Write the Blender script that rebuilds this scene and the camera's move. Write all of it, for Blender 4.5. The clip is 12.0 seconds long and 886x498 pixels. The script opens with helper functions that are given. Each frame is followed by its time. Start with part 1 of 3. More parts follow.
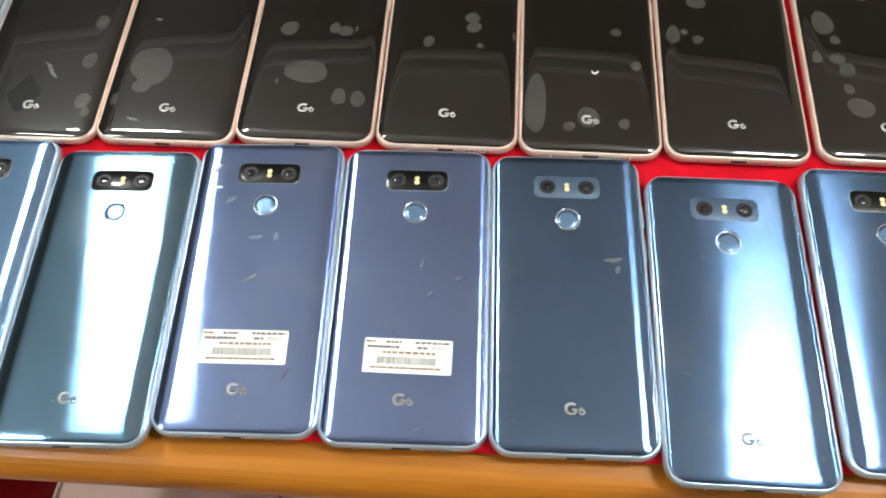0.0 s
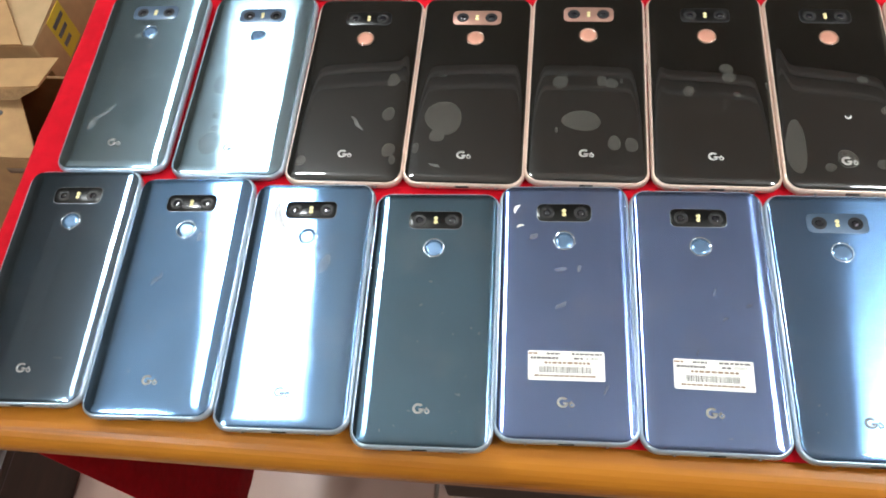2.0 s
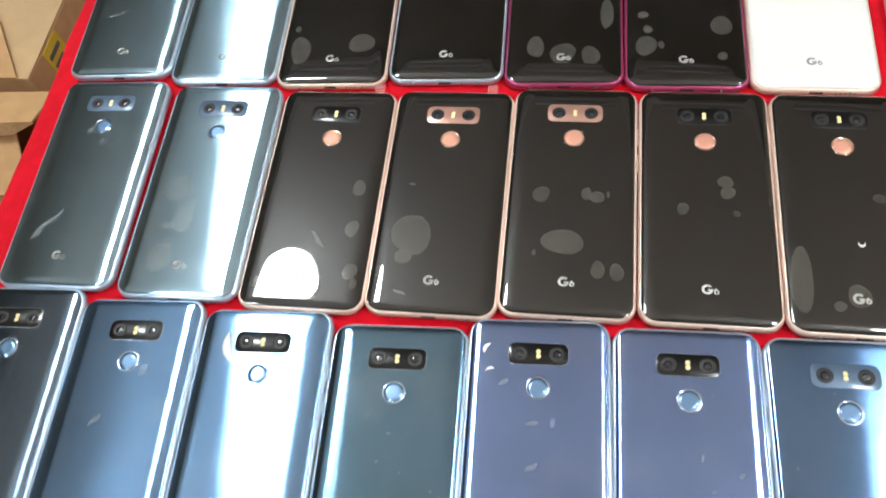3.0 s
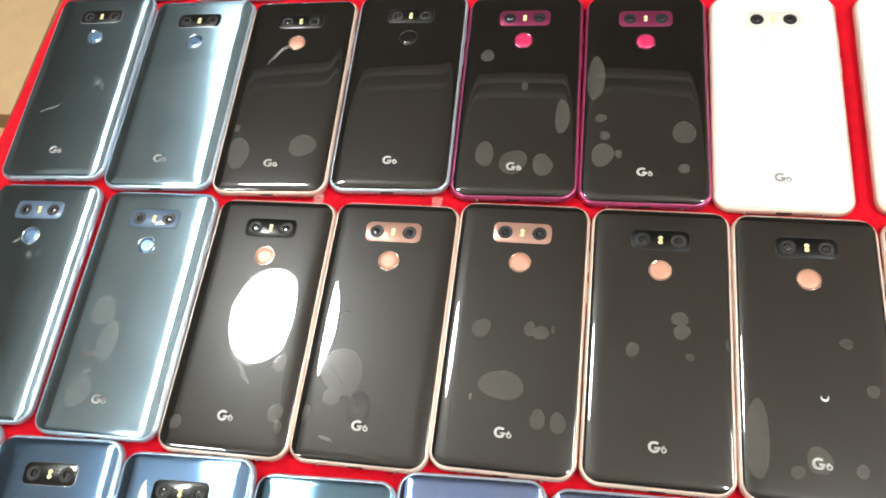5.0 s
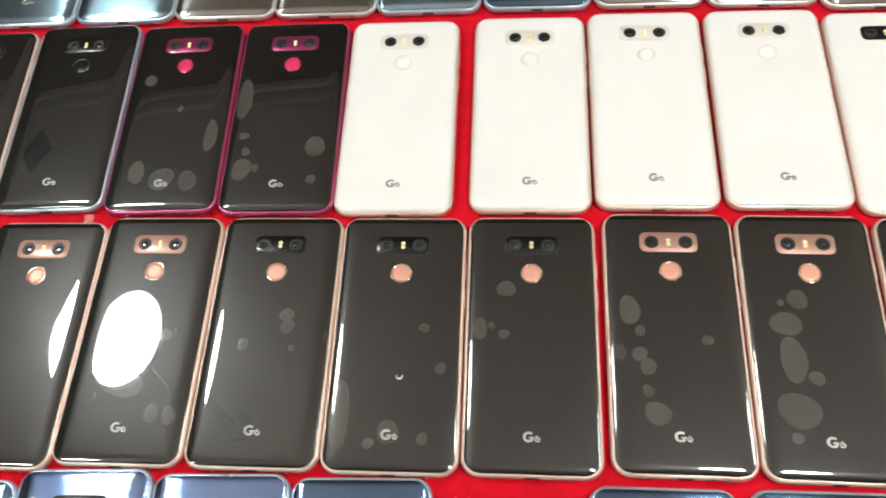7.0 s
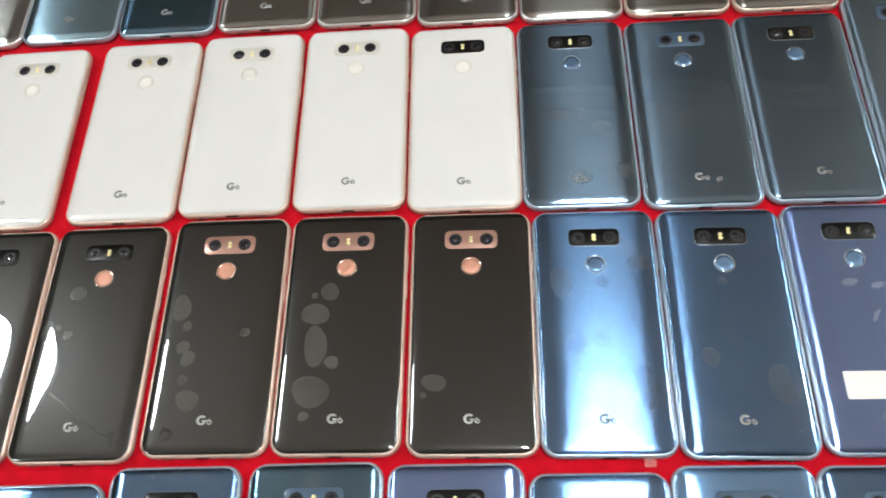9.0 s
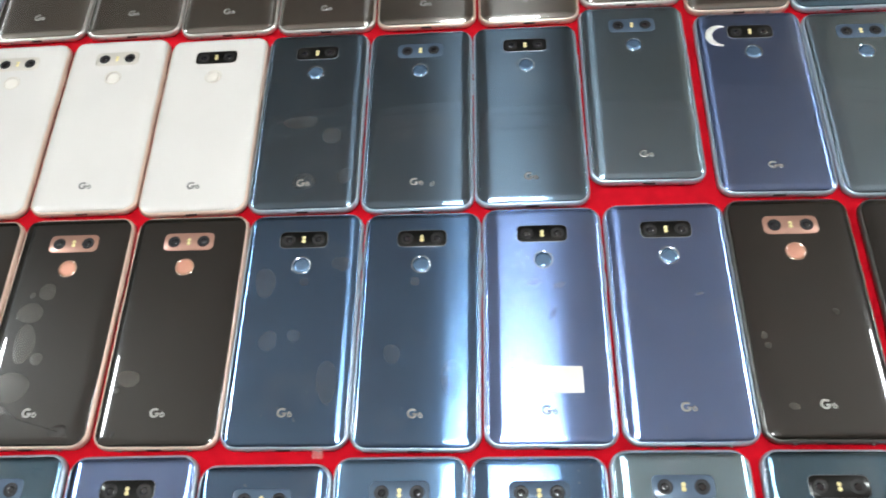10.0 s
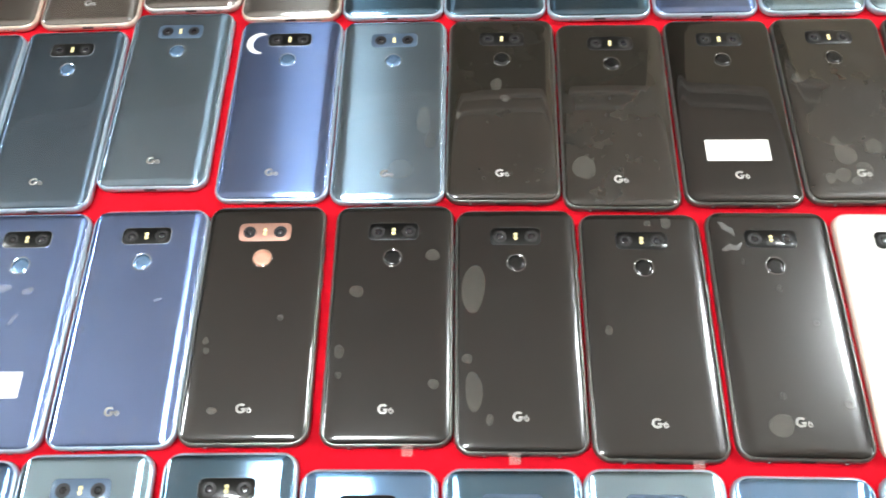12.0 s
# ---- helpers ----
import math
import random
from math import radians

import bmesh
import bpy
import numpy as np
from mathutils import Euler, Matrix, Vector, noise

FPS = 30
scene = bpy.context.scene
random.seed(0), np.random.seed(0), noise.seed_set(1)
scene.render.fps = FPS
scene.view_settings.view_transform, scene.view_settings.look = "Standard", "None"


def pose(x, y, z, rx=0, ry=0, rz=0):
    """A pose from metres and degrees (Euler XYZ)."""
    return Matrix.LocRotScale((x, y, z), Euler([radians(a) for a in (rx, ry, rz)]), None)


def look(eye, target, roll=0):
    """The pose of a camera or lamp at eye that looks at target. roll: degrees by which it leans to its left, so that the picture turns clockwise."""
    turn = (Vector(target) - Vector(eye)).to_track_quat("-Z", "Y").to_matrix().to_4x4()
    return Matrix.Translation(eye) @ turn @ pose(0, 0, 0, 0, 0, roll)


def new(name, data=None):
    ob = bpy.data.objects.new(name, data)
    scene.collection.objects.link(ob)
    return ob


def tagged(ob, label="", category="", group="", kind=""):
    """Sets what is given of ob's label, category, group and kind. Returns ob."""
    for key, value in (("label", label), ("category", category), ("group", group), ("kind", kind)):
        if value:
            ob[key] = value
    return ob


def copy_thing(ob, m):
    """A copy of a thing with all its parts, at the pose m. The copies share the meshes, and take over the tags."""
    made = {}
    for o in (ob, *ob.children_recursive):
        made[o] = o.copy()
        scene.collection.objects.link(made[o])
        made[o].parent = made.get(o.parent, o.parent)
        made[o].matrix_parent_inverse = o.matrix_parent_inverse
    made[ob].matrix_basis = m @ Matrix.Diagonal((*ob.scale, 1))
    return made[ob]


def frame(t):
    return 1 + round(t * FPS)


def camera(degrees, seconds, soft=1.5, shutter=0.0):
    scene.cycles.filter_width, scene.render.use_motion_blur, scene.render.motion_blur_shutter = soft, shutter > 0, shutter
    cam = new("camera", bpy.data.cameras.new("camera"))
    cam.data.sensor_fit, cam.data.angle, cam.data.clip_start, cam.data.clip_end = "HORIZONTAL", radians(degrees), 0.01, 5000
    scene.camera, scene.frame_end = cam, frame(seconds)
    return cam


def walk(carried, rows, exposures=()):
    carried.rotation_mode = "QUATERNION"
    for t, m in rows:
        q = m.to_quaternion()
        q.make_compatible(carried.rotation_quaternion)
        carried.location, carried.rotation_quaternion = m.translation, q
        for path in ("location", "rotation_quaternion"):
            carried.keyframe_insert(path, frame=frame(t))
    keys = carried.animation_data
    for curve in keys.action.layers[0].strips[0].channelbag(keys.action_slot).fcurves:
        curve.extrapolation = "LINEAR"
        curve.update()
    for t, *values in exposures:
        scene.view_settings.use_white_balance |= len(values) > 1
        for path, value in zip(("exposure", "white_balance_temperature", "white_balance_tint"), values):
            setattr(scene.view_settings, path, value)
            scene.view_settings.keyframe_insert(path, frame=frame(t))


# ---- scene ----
cam = camera(58.0, 12.0, soft=1.75, shutter=0.2)
PATH = [
    (0, (0.185, 0.157, 0.34), (0.097, 1.084, -1.43), -2.1),
    (0.5, (0.145, 0.15, 0.34), (0.035, 1.069, -1.433), -3.4),
    (1, (0.108, 0.152, 0.34), (-0.024, 1.099, -1.417), -4.6),
    (1.5, (0.077, 0.14, 0.362), (-0.113, 1.091, -1.387), -7.4),
    (2, (0.069, 0.131, 0.398), (-0.177, 1.076, -1.348), -10.4),
    (2.5, (0.078, 0.155, 0.406), (-0.215, 1.083, -1.341), -12.7),
    (3, (0.093, 0.226, 0.395), (-0.218, 1.131, -1.361), -13.9),
    (3.5, (0.101, 0.296, 0.389), (-0.221, 1.167, -1.383), -15.0),
    (3.7, (0.105, 0.315, 0.389), (-0.22, 1.165, -1.391), -15.7),
    (5.3, (0.144, 0.318, 0.4), (-0.22, 1.185, -1.365), -17.2),
    (5.5, (0.158, 0.315, 0.4), (-0.187, 1.192, -1.363), -16.0),
    (6, (0.208, 0.319, 0.405), (-0.102, 1.192, -1.367), -14.9),
    (6.5, (0.252, 0.319, 0.411), (0.01, 1.205, -1.365), -12.5),
    (7, (0.304, 0.31, 0.419), (0.123, 1.207, -1.36), -10.0),
    (7.2, (0.331, 0.309, 0.424), (0.167, 1.206, -1.356), -9.4),
    (8.8, (0.529, 0.294, 0.434), (0.402, 1.22, -1.334), -9.7),
    (9, (0.555, 0.288, 0.435), (0.42, 1.219, -1.33), -9.6),
    (9.5, (0.651, 0.276, 0.431), (0.505, 1.227, -1.322), -9.2),
    (10, (0.73, 0.272, 0.435), (0.605, 1.233, -1.315), -8.8),
    (10.5, (0.805, 0.272, 0.429), (0.716, 1.23, -1.324), -7.2),
    (11, (0.872, 0.272, 0.426), (0.807, 1.228, -1.33), -6.0),
    (11.5, (0.953, 0.272, 0.428), (0.904, 1.229, -1.327), -4.6),
    (12, (1.027, 0.273, 0.432), (0.981, 1.208, -1.336), -4.6),
]
walk(cam, [(t, look(eye, target, roll)) for t, eye, target, roll in PATH],
     [(0.0, -0.06, 6350, 10), (2.5, -0.04, 6150, 10), (5.5, 0.26, 6500, 10), (7.0, -0.17, 6450, 10), (9.5, -0.46, 6200, 10), (12.0, 0.39, 6150, 10)])

# ---- world ----
world = bpy.data.worlds.new("world")
scene.world = world
world.use_nodes = True
world.node_tree.nodes["Background"].inputs[0].default_value = (0.8, 0.9, 1.0, 1)
world.node_tree.nodes["Background"].inputs[1].default_value = 0.05

LAMP_GLOW = 120.0
FLOOR_Z, CEILING_Z = -0.76, 1.85
WEST, EAST, SOUTH, NORTH = -1.545, 4.94, -2.1, 2.03


# ---- materials ----
def socket(node, name, value):
    node.inputs[name].default_value = value


def material(name, color, rough=0.5, metal=0.0, vary=0.0, scale=60.0, bump=0.0, bump_scale=400.0, coat=0.0,
             coat_rough=0.03, alpha=1.0, stretch=(1, 1, 1), specular=0.5, per_thing=0.0, sheen=0.0, smudge=0.0, grime=0.0, coat_ior=1.5, brushed=None):
    """A node material with two scales of variation in colour and roughness, and a fine bump."""
    m = bpy.data.materials.new(name)
    m.use_nodes = True
    t = m.node_tree
    p = t.nodes["Principled BSDF"]
    socket(p, "Base Color", (*color, 1))
    socket(p, "Roughness", rough)
    socket(p, "Metallic", metal)
    socket(p, "Coat Weight", coat)
    socket(p, "Coat Roughness", coat_rough)
    socket(p, "Coat IOR", coat_ior)
    socket(p, "Alpha", alpha)
    socket(p, "Specular IOR Level", specular)
    socket(p, "Sheen Weight", sheen)
    co = t.nodes.new("ShaderNodeTexCoord")
    mp = t.nodes.new("ShaderNodeMapping")
    socket(mp, "Scale", stretch)
    t.links.new(co.outputs["Object"], mp.inputs["Vector"])
    info = t.nodes.new("ShaderNodeObjectInfo")
    shift = t.nodes.new("ShaderNodeVectorMath")
    shift.operation = "ADD"
    t.links.new(mp.outputs[0], shift.inputs[0])
    t.links.new(info.outputs["Random"], shift.inputs[1])

    def fine(s, detail=4.0):
        n = t.nodes.new("ShaderNodeTexNoise")
        socket(n, "Scale", s)
        socket(n, "Detail", detail)
        t.links.new(shift.outputs[0], n.inputs["Vector"])
        return n.outputs["Fac"]

    def ranged(fac, low, high, a=0.3, b=0.7):
        r = t.nodes.new("ShaderNodeMapRange")
        socket(r, "From Min", a)
        socket(r, "From Max", b)
        socket(r, "To Min", low)
        socket(r, "To Max", high)
        t.links.new(fac, r.inputs["Value"])
        return r.outputs[0]

    if vary or per_thing:
        h = t.nodes.new("ShaderNodeHueSaturation")
        socket(h, "Color", (*color, 1))
        value = None
        if vary:
            mul = t.nodes.new("ShaderNodeMath")
            mul.operation = "MULTIPLY"
            t.links.new(ranged(fine(scale), 1 - vary, 1 + vary), mul.inputs[0])
            t.links.new(ranged(fine(scale * 0.13, 2.0), 1 - vary * 0.7, 1 + vary * 0.7), mul.inputs[1])
            value = mul.outputs[0]
        if per_thing:
            one = ranged(info.outputs["Random"], 1 - per_thing, 1 + per_thing, 0, 1)
            if value is None:
                value = one
            else:
                both = t.nodes.new("ShaderNodeMath")
                both.operation = "MULTIPLY"
                t.links.new(value, both.inputs[0])
                t.links.new(one, both.inputs[1])
                value = both.outputs[0]
        t.links.new(value, h.inputs["Value"])
        t.links.new(h.outputs[0], p.inputs["Base Color"])
    if grime:
        base = p.inputs["Base Color"].links[0].from_socket
        for level, low, high, detail in ((grime * 0.7, 0.56, 0.72, 5.0), (grime * 2.2, 0.735, 0.77, 1.0)):
            mix = t.nodes.new("ShaderNodeMix")
            mix.data_type = "RGBA"
            t.links.new(ranged(fine(30 if detail > 2 else 330, detail), 0.0, level, low, high), mix.inputs[0])
            t.links.new(base, mix.inputs[6])
            mix.inputs[7].default_value = (0.62, 0.66, 0.70, 1)
            base = mix.outputs[2]
        t.links.new(base, p.inputs["Base Color"])
    if smudge and coat:
        t.links.new(ranged(fine(45, 6.0), coat_rough, coat_rough + smudge, 0.45, 0.75), p.inputs["Coat Roughness"])
    if bump:
        b = t.nodes.new("ShaderNodeBump")
        socket(b, "Strength", bump)
        socket(b, "Distance", 0.001)
        t.links.new(fine(bump_scale), b.inputs["Height"])
        t.links.new(b.outputs[0], p.inputs["Normal"])
    if brushed:
        brushed_film(t, p, *brushed)
    return m


def brushed_film(t, p, across, along, haze=0.25):
    """Puts a brushed metallic film under clear glass in place of the plain surface: fine to one side and broad to the other, with a wider haze."""
    def feed(name, target):
        source = p.inputs[name]
        if source.links:
            t.links.new(source.links[0].from_socket, target)
        else:
            target.default_value = source.default_value

    tangent = t.nodes.new("ShaderNodeTangent")
    tangent.direction_type = "UV_MAP"
    under = t.nodes.new("ShaderNodeMixShader")
    socket(under, "Fac", haze)
    for slot, kind, fine, broad in ((1, "BECKMANN", across, along), (2, "GGX", 0.018, 0.30)):
        film = t.nodes.new("ShaderNodeBsdfAnisotropic")
        film.distribution = kind
        socket(film, "Roughness", (fine * broad) ** 0.25)
        socket(film, "Anisotropy", math.sqrt(fine / broad) - 1)
        t.links.new(tangent.outputs[0], film.inputs["Tangent"])
        feed("Base Color", film.inputs["Color"])
        t.links.new(film.outputs[0], under.inputs[slot])
    glass = t.nodes.new("ShaderNodeBsdfAnisotropic")
    glass.distribution = "GGX"
    feed("Coat Roughness", glass.inputs["Roughness"])
    gloss = t.nodes.new("ShaderNodeFresnel")
    socket(gloss, "IOR", 1.62)
    top = t.nodes.new("ShaderNodeMixShader")
    t.links.new(gloss.outputs[0], top.inputs["Fac"])
    t.links.new(under.outputs[0], top.inputs[1])
    t.links.new(glass.outputs[0], top.inputs[2])
    t.links.new(top.outputs[0], t.nodes["Material Output"].inputs[0])
    t.nodes.remove(p)


def glow(name, color, strength):
    m = bpy.data.materials.new(name)
    m.use_nodes = True
    t = m.node_tree
    t.nodes.remove(t.nodes["Principled BSDF"])
    e = t.nodes.new("ShaderNodeEmission")
    socket(e, "Color", (*color, 1))
    socket(e, "Strength", strength)
    t.links.new(e.outputs[0], t.nodes["Material Output"].inputs[0])
    return m


def wood_material():
    m = bpy.data.materials.new("varnished_wood")
    m.use_nodes = True
    t = m.node_tree
    p = t.nodes["Principled BSDF"]
    co = t.nodes.new("ShaderNodeTexCoord")
    mp = t.nodes.new("ShaderNodeMapping")
    socket(mp, "Scale", (1.2, 22, 22))
    t.links.new(co.outputs["Object"], mp.inputs["Vector"])
    n = t.nodes.new("ShaderNodeTexNoise")
    socket(n, "Scale", 4.0)
    socket(n, "Detail", 7.0)
    socket(n, "Distortion", 0.8)
    t.links.new(mp.outputs[0], n.inputs["Vector"])
    r = t.nodes.new("ShaderNodeValToRGB")
    r.color_ramp.elements[0].position, r.color_ramp.elements[0].color = 0.3, (0.18, 0.055, 0.004, 1)
    r.color_ramp.elements[1].position, r.color_ramp.elements[1].color = 0.68, (0.45, 0.165, 0.011, 1)
    mid = r.color_ramp.elements.new(0.45)
    mid.color = (0.37, 0.125, 0.008, 1)
    t.links.new(n.outputs["Fac"], r.inputs[0])
    t.links.new(r.outputs[0], p.inputs["Base Color"])
    socket(p, "Roughness", 0.45)
    socket(p, "Coat Weight", 0.04)
    socket(p, "Specular IOR Level", 0.3)
    socket(p, "Coat Roughness", 0.2)
    b = t.nodes.new("ShaderNodeBump")
    socket(b, "Strength", 0.1)
    socket(b, "Distance", 0.001)
    t.links.new(n.outputs["Fac"], b.inputs["Height"])
    t.links.new(b.outputs[0], p.inputs["Normal"])
    return m


WOOD = wood_material()
DARK_WOOD = material("dark_brown_wood", (0.035, 0.018, 0.011), 0.5, vary=0.25, scale=9, stretch=(1, 1, 8))
RED_CLOTH = material("red_felt", (0.50, 0.003, 0.012), 0.9, vary=0.12, scale=120, bump=0.35, bump_scale=1500, sheen=0.04, specular=0.1)
CARDBOARD = material("cardboard", (0.56, 0.34, 0.155), 0.85, vary=0.08, scale=40, bump=0.15, bump_scale=250)
# Paler than the sides, used on the far box's closed top flaps.
CARDBOARD_PALE = material("pale_cardboard", (0.60, 0.41, 0.22), 0.85, vary=0.06, scale=30, bump=0.12, bump_scale=250)
CARDBOARD_EDGE = material("cardboard_edge", (0.34, 0.20, 0.09), 0.9, vary=0.2, scale=300)
YELLOW = material("yellow_paper", (0.75, 0.56, 0.03), 0.6, vary=0.05, scale=50)
INK = material("dark_ink", (0.13, 0.12, 0.115), 0.7, vary=0.1)
INK_BROWN = material("brown_ink", (0.26, 0.17, 0.11), 0.8, vary=0.15)
WALL_PAINT = material("wall_paint", (0.40, 0.38, 0.35), 0.8, vary=0.04, scale=6, bump=0.05)
WALL_BRIGHT = material("cream_wall_paint", (0.66, 0.60, 0.47), 0.8, vary=0.04, scale=6, bump=0.05)
WALL_DARK = material("dark_panelling", (0.155, 0.136, 0.112), 0.6, vary=0.15, scale=5, bump=0.05)
CEILING_PAINT = material("ceiling_paint", (0.87, 0.85, 0.79), 0.9, vary=0.03, scale=5)
TILE = material("pink_beige_tile", (0.52, 0.345, 0.285), 0.3, vary=0.06, scale=12, per_thing=0.06, bump=0.03, bump_scale=30)
GROUT = material("grout", (0.24, 0.18, 0.15), 0.9, vary=0.15, scale=80)
WHITE_PLASTIC = material("white_plastic", (0.8, 0.8, 0.78), 0.4, vary=0.02)
LAMP = glow("lamp_diffuser", (0.91, 0.95, 0.915), LAMP_GLOW)
# Weaker upward glow, added to brighten the ceiling.
LAMP_TOP = glow("lamp_ceiling_fill", (0.95, 0.94, 0.88), LAMP_GLOW * 0.33)

# backs of the phones: a coloured metallic film under glass
METALLIC = dict(scale=25, coat=1, coat_rough=0.012, grime=0.14, brushed=(0.0055, 0.15))
BACK = {
    "ice": material("ice_blue_back", (0.43, 0.64, 0.79), vary=0.10, per_thing=0.08, smudge=0.10, **METALLIC),
    "blue": material("blue_back", (0.235, 0.44, 0.75), vary=0.07, per_thing=0.08, smudge=0.10, **METALLIC),
    "violet": material("violet_blue_back", (0.25, 0.375, 0.73), vary=0.07, per_thing=0.05, smudge=0.12, **METALLIC),
    "teal": material("dark_teal_back", (0.12, 0.235, 0.345), vary=0.08, per_thing=0.08, smudge=0.08, **METALLIC),
    "steel": material("steel_blue_back", (0.195, 0.29, 0.4), vary=0.08, per_thing=0.08, smudge=0.08, **METALLIC),
    "mist": material("grey_blue_back", (0.33, 0.475, 0.61), vary=0.08, per_thing=0.05, smudge=0.10, **METALLIC),
    "navy": material("navy_back", (0.125, 0.235, 0.42), vary=0.08, per_thing=0.08, smudge=0.08, **METALLIC),
    "silver": material("silver_back", (0.462, 0.451, 0.429), vary=0.06, per_thing=0.10, smudge=0.08, **METALLIC),
    "black": material("black_back", (0.0032, 0.0027, 0.0019), 0.30, 0.0, specular=0.18, vary=0.15, scale=25, coat=1, coat_ior=1.85, coat_rough=0.010, per_thing=0.08, smudge=0.035, grime=0.006),
    # Film-covered black; brown in the base stands in for the reflected cream wall.
    "film": material("filmed_black_back", (0.0105, 0.0090, 0.0062), 0.34, 0.0, specular=0.3, vary=0.2, scale=25, coat=1, coat_ior=1.9, coat_rough=0.012, per_thing=0.1, smudge=0.04, grime=0.012),
    "satin": material("satin_black_back", (0.0062, 0.0056, 0.0047), 0.22, 0.0, vary=0.15, scale=25, coat=1, coat_rough=0.085, per_thing=0.08, smudge=0.06, grime=0.012),
    "white": material("white_back", (0.70, 0.672, 0.645), 0.25, 0.0, vary=0.015, scale=25, coat=1, coat_rough=0.02, smudge=0.06),
}
FRAME = {
    "blue": material("blue_steel_frame", (0.48, 0.57, 0.66), 0.28, 0.65, vary=0.05, scale=200),
    "rose": material("rose_gold_frame", (0.70, 0.53, 0.44), 0.38, 0.5, vary=0.05, scale=200),
    "black": material("black_frame", (0.17, 0.165, 0.155), 0.3, 0.8, vary=0.1, scale=200),
    "berry": material("raspberry_frame", (0.46, 0.08, 0.20), 0.3, 0.75, vary=0.05, scale=200),
    "silver": material("silver_frame", (0.66, 0.64, 0.62), 0.33, 0.75, vary=0.05, scale=200),
    "gold": material("pale_gold_frame", (0.74, 0.60, 0.50), 0.35, 0.7, vary=0.05, scale=200),
}
MODULE = {
    "black": material("black_module_glass", (0.003, 0.003, 0.003), 0.3, specular=0.3, coat=0.25, coat_rough=0.03),
    "blue": material("blue_module", (0.075, 0.115, 0.175), 0.45, 0.35, vary=0.05, coat=0.4),
    "rose": material("rose_module", (0.44, 0.245, 0.19), 0.35, 0.45, vary=0.05, coat=0.6),
    "berry": material("raspberry_module", (0.25, 0.025, 0.09), 0.3, 0.6, vary=0.05, coat=0.8),
    "white": material("white_module", (0.60, 0.56, 0.50), 0.3, vary=0.02, coat=0.6),
}
BUTTON = {
    "blue": material("blue_button", (0.19, 0.315, 0.50), 0.25, 0.75, vary=0.05),
    "rose": material("rose_button", (0.60, 0.29, 0.205), 0.4, 0.3, vary=0.05),
    "black": material("black_button", (0.008, 0.008, 0.008), 0.2, vary=0.1),
    "berry": material("raspberry_button", (0.62, 0.03, 0.12), 0.35, 0.3, vary=0.05),
    "white": material("white_button", (0.72, 0.68, 0.62), 0.35, vary=0.03),
}
RING = {
    "blue": material("blue_button_rim", (0.62, 0.72, 0.82), 0.15, 1.0, vary=0.04),
    "rose": material("rose_button_rim", (0.88, 0.62, 0.50), 0.15, 1.0, vary=0.04),
    "black": material("black_button_rim", (0.22, 0.22, 0.22), 0.15, 1.0, vary=0.04),
    "berry": material("raspberry_button_rim", (0.65, 0.12, 0.25), 0.15, 1.0, vary=0.04),
    "white": material("white_button_rim", (0.60, 0.55, 0.48), 0.4, 0.2, vary=0.04),
}
LENS_RING = material("lens_ring", (0.022, 0.022, 0.025), 0.4, 0.4, vary=0.1)
LENS_GREY = material("lens_ring_grey", (0.018, 0.017, 0.017), 0.5, 0.2, vary=0.3, scale=900)
LENS_GLASS = material("lens_glass", (0.008, 0.008, 0.012), 0.03, coat=1, coat_rough=0.0)
FLASH = material("flash_yellow", (0.80, 0.70, 0.36), 0.6, specular=0.2, vary=0.08, scale=600)
TRIM_LIGHT = material("module_trim_light", (0.42, 0.46, 0.50), 0.3, 0.6, vary=0.05)
TRIM_DARK = material("module_trim_dark", (0.05, 0.05, 0.055), 0.65, specular=0.2)
EMBLEM = material("emblem_silver", (0.50, 0.49, 0.47), 0.4, 0.5, vary=0.05)
EMBLEM_DIM = material("emblem_grey", (0.36, 0.36, 0.345), 0.35, 0.6, vary=0.05)
EMBLEM_DARK = material("emblem_dark", (0.21, 0.205, 0.20), 0.45, 0.2, vary=0.05)
PORT = material("port_black", (0.01, 0.01, 0.01), 0.6)
ANTENNA = material("antenna_plastic", (0.25, 0.25, 0.26), 0.6)
SCREEN_BLACK = material("display_glass", (0.01, 0.01, 0.01), 0.1, coat=1)
PAPER = material("sticker_paper", (0.78, 0.75, 0.70), 0.7, vary=0.03, scale=120)
BUBBLE = material("film_bubble", (0.38, 0.36, 0.31), 0.22, alpha=0.115, vary=0.15, scale=200, coat=0.4, coat_rough=0.08)
BUBBLE_FAINT = material("faint_film_bubble", (0.40, 0.38, 0.34), 0.3, alpha=0.055, vary=0.15, scale=200)
CREASE = material("film_crease", (0.66, 0.66, 0.63), 0.4, specular=0.3, alpha=0.14, vary=0.2, scale=300)
TORN = material("torn_film", (0.80, 0.79, 0.77), 0.5, vary=0.08, scale=300, alpha=0.85)
TAB = material("film_tab", (0.80, 0.60, 0.56), 0.25, alpha=0.11)


# ---- mesh helpers ----
def part(name, bm, mat, parent=None, label="", smooth=True):
    me = bpy.data.meshes.new(name)
    bmesh.ops.recalc_face_normals(bm, faces=bm.faces)
    for f in bm.faces:
        f.smooth = smooth
    bm.to_mesh(me)
    bm.free()
    me.materials.append(mat)
    ob = new(name, me)
    if parent is not None:
        ob.parent = parent
    if label:
        tagged(ob, label)
    return ob


def box_into(bm, x0, x1, y0, y1, z0, z1, bevel=0.0, seg=2):
    made = bmesh.ops.create_cube(bm, size=1.0)["verts"]
    for v in made:
        v.co = Vector(((x0 + x1) / 2 + v.co.x * (x1 - x0), (y0 + y1) / 2 + v.co.y * (y1 - y0), (z0 + z1) / 2 + v.co.z * (z1 - z0)))
    if bevel:
        edges = list({e for v in made for e in v.link_edges})
